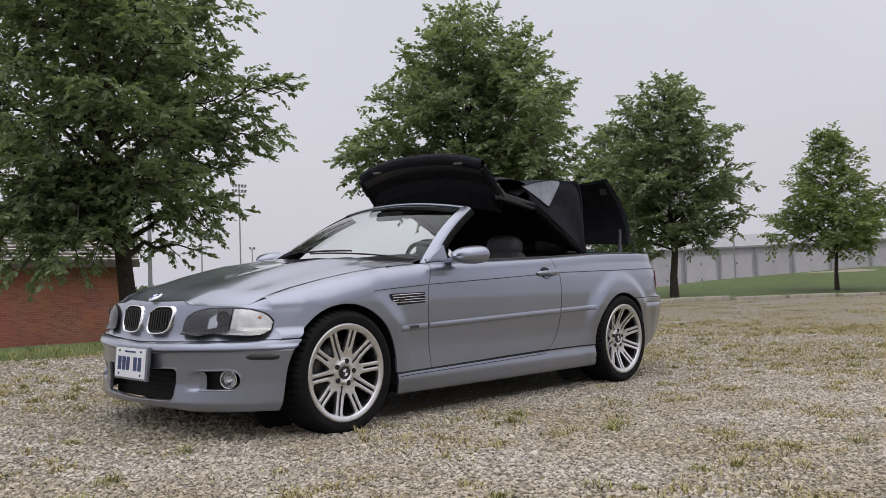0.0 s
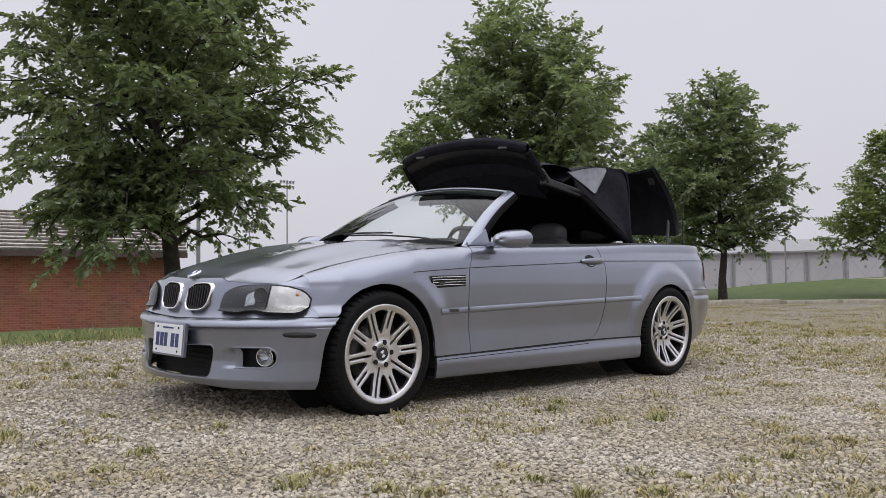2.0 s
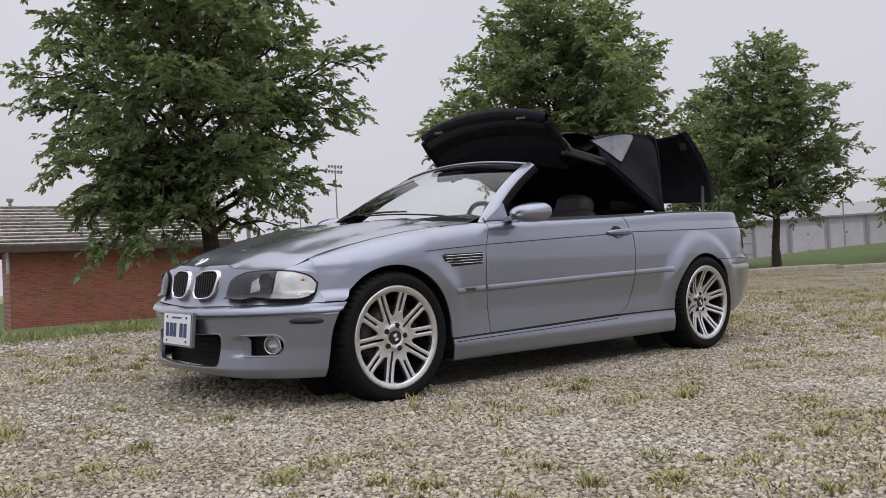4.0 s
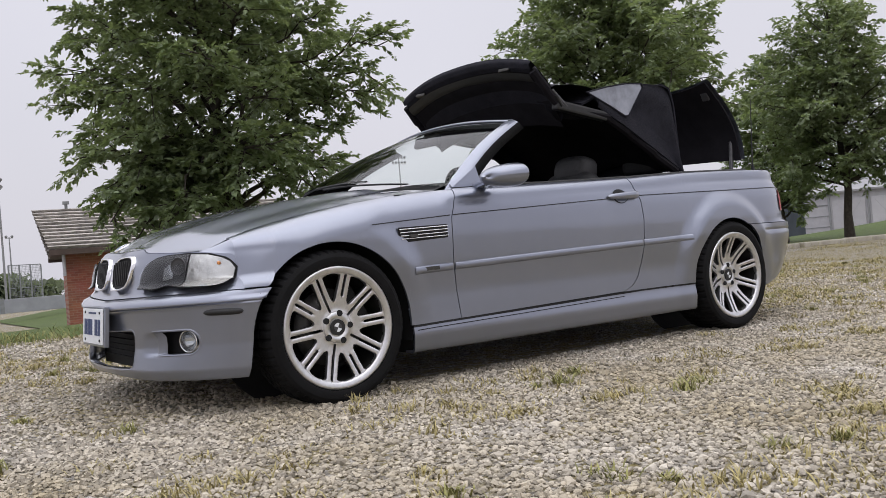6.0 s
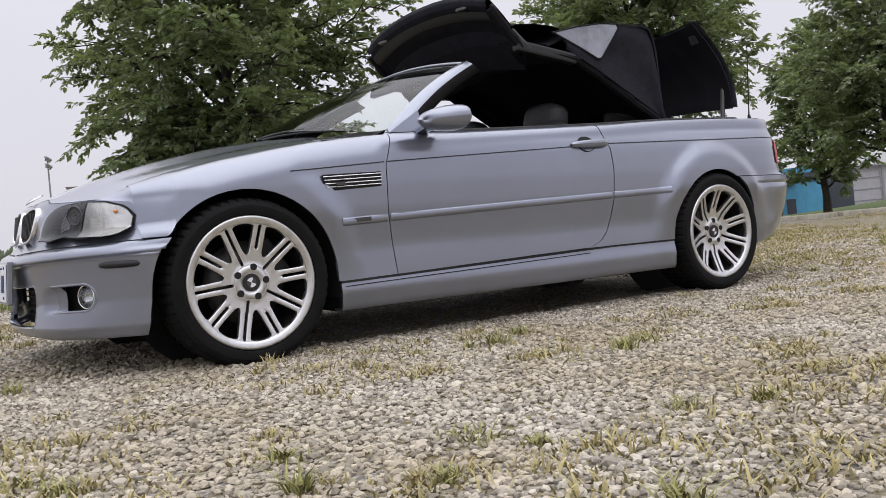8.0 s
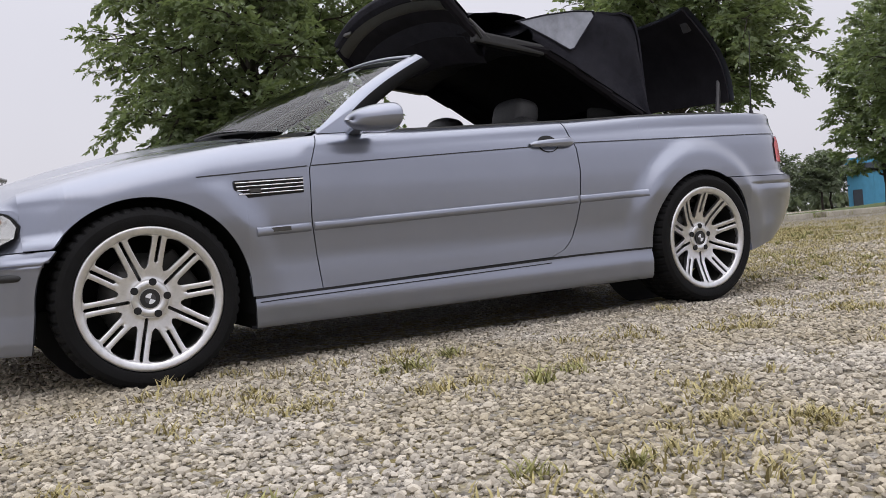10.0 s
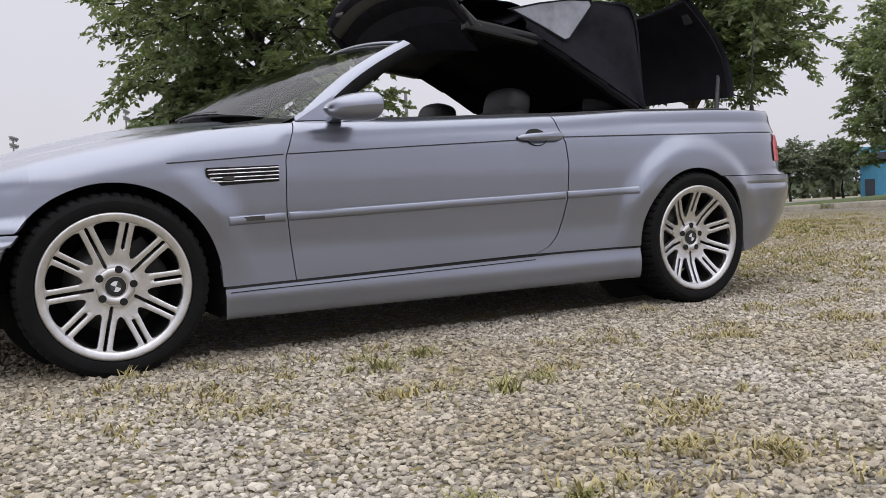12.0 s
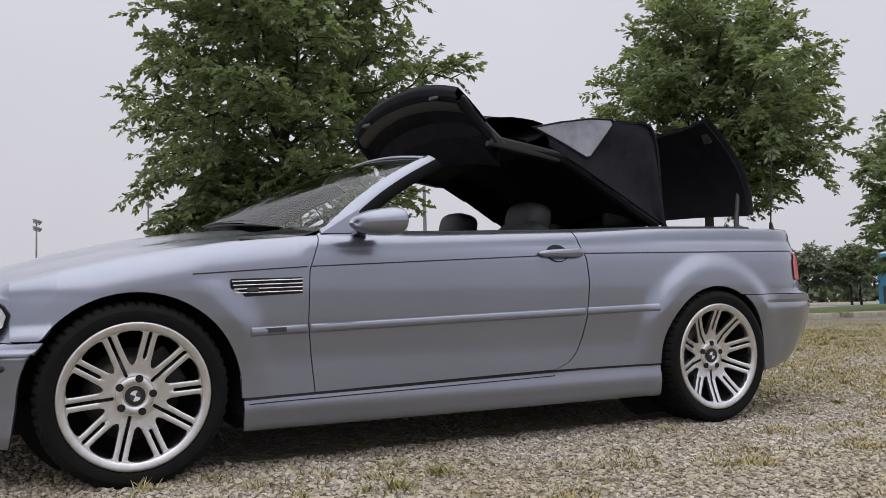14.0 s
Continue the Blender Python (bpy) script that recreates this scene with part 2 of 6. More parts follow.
def side(x, z):
    """A point of the car's left side."""
    y = wide(x, z)
    top, inner = belt(x), belt_in(x)
    start = top - (lerp(x, [-1.76, -1.5], [0.05, 0.13]) if x < -0.75 else 0.062)
    if z > start:
        t = min(1.0, (z - start) / (top - start))
        y0 = wide(x, start)
        y = inner + (y0 - inner) * math.sqrt(max(0.0, 1 - t * t * 0.98)) if y0 > inner else y0
    return x, -y, z


def arch_bottom(x, low):
    """The lower edge of the side, lifted over the wheels."""
    for axle, radius, hub in ((CAR_AXLE_F, ARCH_F, HUB_F - 0.006), (CAR_AXLE_R, ARCH_R, HUB_Z)):
        d = abs(x - axle)
        if d < radius:
            return max(low, hub + math.sqrt(radius ** 2 - d * d) - 0.008)
    return low


def gap_height(x):
    """The line where door and sill meet, which falls towards the front."""
    return lerp(x, [-1.0, 0.55, 1.0], [0.274, 0.305, 0.304])


def fine(a, b, step=0.02, extra=()):
    xs = set(np.round(np.linspace(a, b, max(2, int((b - a) / step) + 1)), 5)) | set(extra)
    return sorted(x for x in xs if a - 1e-9 <= x <= b + 1e-9)


def mirror(pts):
    return [[(x, -y, z) for x, y, z in row] for row in pts]


def both_sides(name, pts, material, parent, label="", thick=0.012, skip=None):
    made = []
    for m in (False, True):
        made.append(sheet(name, mirror(pts) if m else pts, material, parent, label, thick, flip=m, skip=skip))
    return made


car = thing("convertible_car", "silver-grey metallic two-door convertible with half-folded black soft top", "car")
car.matrix_world = LOT

# fender, door, quarter panel and sill, each with a narrow gap to the next
door_f = lambda z: lerp(z, [0.28, 0.55, 0.75, 0.9], [-0.708, -0.735, -0.728, -0.672])
door_r = lambda z: lerp(z, [0.295, 0.308, 0.325, 0.35, 0.39, 0.45, 0.55, 0.70, 0.80, 0.94], [0.31, 0.40, 0.455, 0.495, 0.528, 0.555, 0.582, 0.594, 0.585, 0.535])


def shaped(x0, x1, low, high, cols, rows, ease=1.0):
    """A grid on the left side whose ends follow x0(z) and x1(z)."""
    pts = []
    for k in range(rows):
        t = k / (rows - 1)
        row = []
        for c in range(cols):
            s = c / (cols - 1)
            xm = x0(0.6) + (x1(0.6) - x0(0.6)) * s
            z0, z1 = low(xm), high(xm)
            z = z0 + (z1 - z0) * (1 - (1 - t) ** ease)
            x = x0(z) + (x1(z) - x0(z)) * s
            row.append(side(x, min(z, belt(x))))
        pts.append(row)
    return pts


arch_steps = [CAR_AXLE_F + ARCH_F * math.cos(radians(a)) for a in range(0, 181, 4)]
arch_steps_r = [CAR_AXLE_R + ARCH_R * math.cos(radians(a)) for a in range(0, 181, 4)]

def fender_low(x):
    if x > CAR_AXLE_F + ARCH_F - 0.001:
        return 0.280
    if x < -1.7590:                                  # the tip that runs forward over the lamp
        return min(belt(x) - 0.002, lerp(x, [-1.95, -1.85, -1.757], [0.668, 0.668, 0.640]))
    return max(arch_bottom(x, 0.278), 0.513 if x < -1.60 else 0)



def fender_points():
    xs = fine(-1.7582, -0.713, 0.02, arch_steps + [CAR_AXLE_F + ARCH_F + 0.001, -1.7582])
    rows = 30
    pts = []
    for k in range(rows):
        t = k / (rows - 1)
        row = []
        for x in xs:
            z0, z1 = fender_low(x), belt(x)
            z = z0 + (z1 - z0) * (1 - (1 - t) ** 1.7)
            s = max(0.0, (x + 0.95) / (0.95 - 0.713))
            xx = x + s * (door_f(z) - 0.004 + 0.713)
            row.append(side(xx, min(z, belt(xx))))
        pts.append(row)
    return pts


both_sides("fender", fender_points(), PAINT, car)
doors = both_sides("door", shaped(door_f, door_r, lambda x: gap_height(x) + 0.005, belt, 70, 34, 1.5), PAINT, car)


def quarter_points():
    xs = fine(0.60, 1.72, 0.02, arch_steps_r + [1.534, 1.5345, CAR_AXLE_R - ARCH_R - 0.001, CAR_AXLE_R + ARCH_R + 0.001])
    rows, pts = 32, []
    for k in range(rows):
        t = k / (rows - 1)
        row = []
        for x in xs:
            z0 = max(arch_bottom(x, gap_height(x) + 0.004), 0.628 if x > 1.534 else 0)
            z1 = belt(x)
            z = z0 + (z1 - z0) * (1 - (1 - t) ** 1.5)
            s = max(0.0, (0.95 - x) / 0.35)
            xx = x + s * (door_r(z) + 0.006 - 0.60)
            row.append(side(xx, min(z, belt(xx))))
        z0, z1 = 0.628, belt(TAIL_X0)
        z = z0 + (z1 - z0) * (1 - (1 - t) ** 1.5)
        row += [tail(a, z) for a in (89.85, 89.6, 89.2, 88.5, 87.5, 86, 84, 82, 80, 78, 74, 70, 66, 62)]
        pts.append(row)
    return pts


both_sides("quarter_panel", quarter_points(), PAINT, car)
sill_pts = [[side(x, 0.157 + (gap_height(x) - 0.161) * t) for x in fine(-0.986, 1.008, 0.03)] for t in np.linspace(0, 1, 10)]
sill_pts.insert(0, [(x, -0.78, 0.152) for x in fine(-0.986, 1.008, 0.03)])
both_sides("sill", sill_pts, PAINT, car)
# dark backing behind the gaps
for sgn in (-1, 1):
    back = [[(x, sgn * (abs(side(x, min(z, belt(x) - 0.02))[1]) - 0.035), z) for x in fine(-0.98, 0.98, 0.04)] for z in np.linspace(0.17, 0.87, 16)]
    sheet("inner_panel", back, GAP, car, flip=sgn > 0)
    # wheel houses
    for axle in (CAR_AXLE_F, CAR_AXLE_R):
        pts = []
        for a in range(-14, 195, 8):
            r = (ARCH_F if axle < 0 else ARCH_R) + 0.012
            x, z = axle + r * math.cos(radians(a)), (HUB_F - 0.006 if axle < 0 else HUB_Z) + r * math.sin(radians(a))
            ya = abs(side(x, max(0.2, z))[1]) if -1.75 < x < 2 else 0.84
            pts.append([(x, sgn * y, z) for y in np.linspace(ya - 0.012, 0.42, 5)])
        sheet("wheel_house", pts, GAP, car)
        disc = bmesh.new()
        bmesh.ops.create_circle(disc, cap_ends=True, segments=32, radius=(ARCH_F if axle < 0 else ARCH_R) + 0.012, matrix=pose(axle, sgn * 0.45, HUB_Z, 90, 0, 0))
        part("wheel_house", disc, GAP, car)

# ---- front bumper with its openings ----
bump_angles = sorted(set([nose_angle(y, 0.3) for y in [0, 0.05, 0.1, 0.15, 0.2, 0.25, 0.28] + [0.30 + 0.009 * k for k in range(49)] + [0.75, 0.78, 0.80]] + [76, 79, 82, 85, 87.5]))


def rounded(y, z, y0, y1, z0, z1, r0, r1):
    """Signed distance to a rounded opening, with corner radius r0 at its inner and r1 at its outer end."""
    cy, cz, hy, hz = (y0 + y1) / 2, (z0 + z1) / 2, (y1 - y0) / 2, (z1 - z0) / 2
    r = r1 if y > cy else r0
    qy, qz = abs(y - cy) - hy + r, abs(z - cz) - hz + r
    return min(max(qy, qz), 0.0) + math.hypot(max(qy, 0.0), max(qz, 0.0)) - r


def opening(y, z):
    """Below zero inside the lower intake or a fog lamp's hole."""
    slant = y + 0.16 * (0.37 - z)
    return min(rounded(slant, z, -0.35, 0.35, 0.212, 0.374, 0.03, 0.03), rounded(y, z, 0.470, 0.686, 0.268, 0.364, 0.006, 0.045))


def trim_to_opening(y, z):
    """Moves a point that lies in an opening out to its edge."""
    for _ in range(6):
        d = opening(y, z)
        if d >= -1e-5:
            break
        e = 0.0005
        gy, gz = (opening(y + e, z) - opening(y - e, z)) / (2 * e), (opening(y, z + e) - opening(y, z - e)) / (2 * e)
        n = math.hypot(gy, gz) or 1
        y, z = y - d * gy / n, z - d * gz / n
    return y, z
bump_z = [0.160, 0.165, 0.175] + [0.184 + 0.008 * k for k in range(29)] + [0.42, 0.44, 0.452, 0.4575, 0.459, 0.463, 0.4645, 0.47, 0.48, 0.495, 0.51, 0.52, 0.53, 0.536]


def arch_front(z):
    d = z - HUB_F + 0.006
    return CAR_AXLE_F - (math.sqrt(ARCH_F ** 2 - d * d) if d > 0 else ARCH_F + 0.02 * min(1, -d / 0.16)) - 0.002


def bumper_points():
    pts = []
    for z in bump_z:
        row = []
        for a in bump_angles:
            zz = z
            x, y, _ = nose(a, z)
            if z < 0.25:                               # the lip falls a little towards the corners
                zz += 0.025 * max(0, 1 - abs(y) / 0.45) * (0.25 - z) / 0.09
            if a > 64:                                 # the end follows the wheel arch
                t = (a - 64) / 23.5
                edge = arch_front(z)
                x = nose(64, z)[0] + (edge - nose(64, z)[0]) * t
                y = -wide(x, z)
            near = opening(abs(y), z)
            if near < 0 and a < 64:
                yt, zt = trim_to_opening(abs(y), z)
                x, y, _ = nose(nose_angle(yt, zt), zt)
                zz += zt - z
            if a < 64 and 0.266 < z < 0.368:           # the scoop that leads into the fog lamp's hole
                s = min(1.0, max(0.0, (abs(y) - 0.395) / 0.075)) * (1.0 if abs(y) < 0.49 else 0.0)
                s *= min(1.0, max(0.0, (0.368 - z) / 0.03))
                x += 0.022 * s * s * (3 - 2 * s)
            if 0.4578 < z < 0.4642 and a < 86:
                x += 0.006
            zz -= 0.029 * min(1.0, max(0.0, (z - 0.465) / 0.05))
            row.append((x, y, zz))
        pts.append(row)
    return pts


def bumper_hole(i, j):
    z, y = (bump_z[i] + bump_z[i + 1]) / 2, 0.0
    a = (bump_angles[j] + bump_angles[j + 1]) / 2
    y = abs(nose(a, z)[1])
    return opening(y, z) < 0 and y < 0.7


bp = bumper_points()
whole = [list(reversed([(x, -y, z) for x, y, z in row])) + row[1:] for row in bp]
n_half = len(bump_angles) - 1


def whole_hole(i, j):
    return bumper_hole(i, n_half - 1 - j if j < n_half else j - n_half)


bumper = sheet("front_bumper", whole, PAINT, car, "", 0.014, skip=whole_hole)
# the crease that runs round it, and the dark side markers
for sgn in (-1, 1):
    rows = []
    for h, k in ((-1, 0.0), (-0.75, 1), (0.75, 1), (1, 0.0)):
        row = []
        for x in np.linspace(-1.893, -1.772, 19):
            u = abs(x + 1.8325) / 0.0605
            z = 0.424 + h * 0.0130 * (1 - u ** 5) ** 0.5
            e = 0.008 * k * (1 - u ** 6)
            row.append((x - e, sgn * (wide(x, z) + e), z))
        rows.append(row)
    sheet("side_marker", rows, BLACK, car, "black rubber side marker", flip=sgn > 0)
# the intake: dark tray with a mesh of slats, and the fog lamps in their recesses
bm = bmesh.new()
box(bm, (0.02, 0.82, 0.22), (-1.955, 0, 0.295))
part("air_intake", bm, GAP, car, "black lower air intake")
for z in np.linspace(0.23, 0.36, 6):
    bm = bmesh.new()
    box(bm, (0.012, 0.76, 0.006), (-1.972, 0, z))
    part("intake_slat", bm, GAP, car)


def opening_trim(name, y0, y1, z0, z1, r0, r1, slant, sgn):
    """A thin turned-in lip round an opening in the bumper."""
    rows = []
    for e, lift in ((0.007, -0.001), (0.005, 0.0012), (0.001, 0.0018), (-0.002, 0.0), (-0.003, -0.030)):
        row = []
        for cy, cz, r, start in ((y1 - r1, z1 - r1, r1, 0), (y0 + r0, z1 - r0, r0, 90), (y0 + r0, z0 + r0, r0, 180), (y1 - r1, z0 + r1, r1, 270)):
            for k in range(9):
                a = radians(start + 90 * k / 8)
                row.append((cy + (r + e) * math.cos(a), cz + (r + e) * math.sin(a)))
        full = []
        for (ya, za), (yb, zb) in zip(row, row[1:] + row[:1]):
            full += [(ya + (yb - ya) * t, za + (zb - za) * t) for t in np.linspace(0, 1, 9)[:-1]]
        out = []
        for y, z in full + full[:1]:
            y -= slant * (0.37 - z)
            ang = nose_angle(y, z)
            x = nose(ang, z)[0]
            if not slant and 0.266 < z < 0.368:
                s = min(1.0, max(0.0, (abs(y) - 0.395) / 0.075)) * (1.0 if abs(y) < 0.49 else 0.0) * min(1.0, max(0.0, (0.368 - z) / 0.03))
                x += 0.022 * s * s * (3 - 2 * s)
            out.append((x - lift, sgn * (y + math.copysign(lift * math.sin(radians(ang)) ** 2, y)), z))
        rows.append(out)
    sheet(name, rows, PAINT, car, flip=sgn < 0)


opening_trim("intake_trim", -0.35, 0.35, 0.212, 0.374, 0.03, 0.03, 0.16, -1)
for sgn in (-1, 1):
    opening_trim("fog_trim", 0.470, 0.686, 0.268, 0.364, 0.006, 0.045, 0.0, sgn)
    cave = []
    for z in np.linspace(0.245, 0.39, 6):
        row = []
        for y in np.linspace(0.44, 0.71, 12):
            x, yy, _ = nose(nose_angle(y, z), z)
            row.append((x + 0.066, sgn * (abs(yy) - 0.055), z))
        cave.append(row)
    sheet("fog_recess", cave, GAP, car, flip=sgn > 0)
    fog = new("fog_lamp", None)
    fog.parent, fog.location = car, (-1.916, sgn * 0.604, 0.318)
    fog.rotation_euler = (0, 0, -sgn * radians(28))
    v, f = lathe([(0.040, -0.004), (0.043, -0.010), (0.047, -0.006), (0.048, 0.05)], 32)
    turn = Matrix.Rotation(radians(-90), 3, "Z")
    ring = mesh("ring", [turn @ Vector(q) for q in v[:]], f, CHROME, fog)
    v, f = lathe([(0.0, 0.032), (0.025, 0.026), (0.042, -0.004)], 32)
    mesh("reflector", [turn @ Vector(p) for p in v], f, REFLECTOR, fog)
    v, f = lathe([(0.0, -0.022), (0.025, -0.018), (0.043, -0.006)], 32)
    lens = mesh("lens", [turn @ Vector(p) for p in v], f, LENS, fog)
    lens.visible_shadow = False

# ---- nose panel with grille and head lamps ----
nose_top = lambda y: lerp(abs(y), [0, 0.28, 0.34, 0.50, 0.66, 0.75, 0.80], [0.713, 0.713, 0.692, 0.680, 0.672, 0.655, 0.63])
nose_angles = list(np.linspace(0, 64, 40))


def nose_rows(z_low, rows=12):
    pts = []
    for k in range(rows):
        t = k / (rows - 1)
        row = []
        for a in nose_angles:
            y = nose(a, 0.6)[1]
            z = z_low + (nose_top(y) - z_low) * t
            x, y, _ = nose(a, z)
            row.append((x, y, z - 0.029 * max(0.0, 1 - (z - z_low) / 0.07)))
        z = z_low + (nose_top(0.77) - z_low) * t - 0.029 * max(0.0, 1 - t * (nose_top(0.77) - z_low) / 0.07)
        row.append(side(-1.7585, min(z, belt(-1.7585))))
        pts.append(list(reversed([(x, -y, z) for x, y, z in row])) + row[1:])
    return pts


sheet("nose_panel", nose_rows(0.540), PAINT, car, "", 0.01)


def nose_patch(name, outline, material, parent, lift, label="", rows=10, cols=26, sgn=-1, thick=0.0, dome=0.0):
    """A patch on the nose: outline(s) gives the low and high edge, s from 0 at its inner to 1 at its outer end."""
    pts = []
    for k in range(rows):
        t = k / (rows - 1)
        row = []
        for c in range(cols):
            s = c / (cols - 1)
            y, z0, z1 = outline(s)
            z = z0 + (z1 - z0) * t
            a = nose_angle(y, z)
            x, yy, _ = nose(a, z)
            up = lift + dome * math.sin(math.pi * t) * math.sin(math.pi * min(1, s * 1.0))
            row.append((x - up * math.cos(radians(a)), sgn * (abs(yy) + up * math.sin(radians(a)) ** 1.5), z))
        pts.append(row)
    return sheet(name, pts, material, parent, label, thick, flip=sgn > 0)


LAMP_Y = ([0.0, 0.03, 0.08, 0.2, 0.45, 0.65, 0.8, 0.92, 0.97, 1.0], [0.338, 0.347, 0.37, 0.425, 0.53, 0.61, 0.672, 0.722, 0.742, 0.757])


def lamp_outline(s, grow=0.0):
    y = lerp(s, *LAMP_Y) + (grow if s > 0.5 else -grow)
    low = lerp(s, [0, 0.05, 0.18, 0.27, 0.34, 0.42, 0.48, 0.55, 0.65, 0.93, 0.98, 1], [0.553, 0.549, 0.547, 0.541, 0.540, 0.548, 0.553, 0.547, 0.541, 0.534, 0.535, 0.543])
    high = lerp(s, [0, 0.04, 0.1, 0.2, 0.35, 0.6, 0.8, 0.92, 0.97, 1], [0.596, 0.628, 0.648, 0.663, 0.670, 0.669, 0.660, 0.641, 0.624, 0.598])
    return y, low - grow, high + grow


for sgn in (-1, 1):
    lamp = new("head_lamp")
    lamp.parent = car
    nose_patch("housing", lambda s: lamp_outline(s, 0.005), GAP, lamp, 0.005, "black lamp surround", sgn=sgn)
    nose_patch("bowl", lambda s: lamp_outline(s * 0.62), LAMP_GREY, lamp, 0.010, "smoke-grey lamp bowl", sgn=sgn)
    nose_patch("indicator", lambda s: lamp_outline(0.64 + s * 0.36), INDICATOR, lamp, 0.011, "silver corner indicator", sgn=sgn, dome=0.004)
    def mirror_patch(s):
        y, z0, z1 = lamp_outline(0.36 + 0.12 * s)
        return y, z0 + 0.20 * (z1 - z0), z0 + (0.82 - 0.2 * (1 - s)) * (z1 - z0)
    nose_patch("high_beam", mirror_patch, REFLECTOR, lamp, 0.0125, "silver reflector", sgn=sgn, rows=6, cols=8)
    a = nose_angle(0.572, 0.62)
    x, yy, _ = nose(a, 0.62)
    v, f = lathe([(0.0, -0.003), (0.022, -0.009), (0.033, -0.006), (0.035, -0.011), (0.038, -0.006)], 28)
    turn = Matrix.Rotation(radians(-90) + sgn * radians(-a * 0.75), 3, "Z")
    mesh("projector", [turn @ Vector(p) + Vector((x - 0.013, sgn * (abs(yy) + 0.006), 0.622)) for p in v], f, DULL, lamp)
    a = nose_angle(0.715, 0.62)
    x, yy, _ = nose(a, 0.62)
    bm = bmesh.new()
    bmesh.ops.create_uvsphere(bm, u_segments=12, v_segments=8, radius=0.008, matrix=Matrix.Translation((x - 0.010, sgn * (abs(yy) + 0.012), 0.622)))
    part("bulb", bm, AMBER, lamp, "amber bulb", True)
    cover = nose_patch("lens", lambda s: lamp_outline(s, 0.002), LENS, lamp, 0.015, "clear lens", sgn=sgn, dome=0.014)
    cover.visible_shadow = False

# kidney grilles: a chrome ring round black upright bars
for sgn in (-1, 1):
    grille = new("grille")
    grille.parent = car
    cy, cz, hw, hh = sgn * 0.142, 0.620, 0.108, 0.074

    def kidney(k, n, w, h, cy=cy, cz=cz, sgn=sgn):
        a = 2 * math.pi * k / n
        y, z = sup(math.cos(a), 3.6) * w, sup(math.sin(a), 3.2) * h
        return y + cy + sgn * z * 0.10, cz + z

    ring_pts = []
    n = 48
    for grow, lift in ((0.0, 0.0), (-0.001, 0.010), (-0.004, 0.016), (-0.008, 0.016), (-0.011, 0.010), (-0.012, -0.01)):
        row = []
        for k in range(n + 1):
            y, z = kidney(k, n, hw + grow, hh + grow)
            x = nose(nose_angle(y, z), z)[0]
            row.append((x - lift, y, z))
        ring_pts.append(row)
    sheet("chrome_ring", ring_pts, CHROME, grille, flip=sgn > 0)
    fill = []
    for t in (0.02, 0.4, 0.7, 1.0):
        row = []
        for k in range(n + 1):
            y, z = kidney(k, n, (hw - 0.010) * t, (hh - 0.010) * t)
            row.append((nose(nose_angle(y, z), z)[0] - 0.003, y, z))
        fill.append(row)
    sheet("backing", fill, GAP, grille)
    for k in range(9):
        y = cy + (k - 4) * 0.0215
        top = 0.052 if abs(k - 4) < 4 else 0.044
        bm = bmesh.new()
        x = nose(nose_angle(y, cz), cz)[0]
        box(bm, (0.016, 0.008, 2 * top), (x - 0.008, y, cz), (0, 8, 0), 0.002)
        part("bar", bm, BLACK, grille)

# number plate with unreadable bars
plate = new("number_plate")
plate.parent, plate.location = car, (-2.132, -0.028, 0.405)
plate.rotation_euler = (0, radians(4), 0)
bm = bmesh.new()
box(bm, (0.022, 0.325, 0.175), (0.014, 0, 0), (0, 0, 0), 0.004)
part("holder", bm, PAINT, plate, "grey plate holder")
bm = bmesh.new()
box(bm, (0.004, 0.305, 0.153), (0, 0, 0), (0, 0, 0), 0.0015)
part("plate", bm, WHITE, plate, "white enamel plate")
for y, w in ((0.105, 0.034), (0.060, 0.034), (0.018, 0.032), (-0.055, 0.034), (-0.100, 0.032)):
    bm = bmesh.new()
    box(bm, (0.002, w, 0.070), (-0.003, y, -0.004))
    part("bar", bm, INK, plate, "dark blue bar")
bm = bmesh.new()
box(bm, (0.002, 0.11, 0.008), (-0.003, 0, 0.058))
part("bar", bm, INK, plate)
for y in (-0.11, 0.11):
    for z in (-0.06, 0.06):
        bm = bmesh.new()
        rod(bm, (-0.005, y, z), (0, y, z), 0.006, seg=8)
        part("screw", bm, GAP, plate)


# ---- hood, cowl and deck ----
def hood_mid(x):
    return lerp(x, [-2.02, -1.97, -1.88, -1.76, -1.55, -1.33, -1.08, -0.9, -0.7], [0.706, 0.737, 0.762, 0.797, 0.850, 0.898, 0.931, 0.944, 0.955])


def hood_points():
    rows, cols, pts = 44, 41, []
    for k in range(rows):
        s = k / (rows - 1)
        row = []
        for c in range(cols):
            t = -1 + 2 * c / (cols - 1)
            y_front = 0.632 * t
            zf = nose_top(y_front) + 0.003
            xf = nose(nose_angle(y_front, zf), zf)[0]
            xb = -0.90 + 0.16 * t * t
            x = xf + (xb - xf) * s
            y = t * (belt_in(x) - 0.0015)
            edge = belt(x) + 0.001
            mid = hood_mid(x)
            u = abs(y) / max(0.3, belt_in(x) - 0.004)
            z = mid + (edge - mid) * min(1.0, u) ** 2.4
            z += 0.012 * math.exp(-((abs(y) - 0.30) / 0.12) ** 2) * min(1, s * 3) - 0.006 * math.exp(-((abs(y) - 0.5) / 0.08) ** 2) * min(1, s * 3)
            w = max(0.0, 1 - s / 0.16) ** 2
            z = z * (1 - w) + zf * w
            row.append((x, y, z))
        pts.append(row)
    return pts


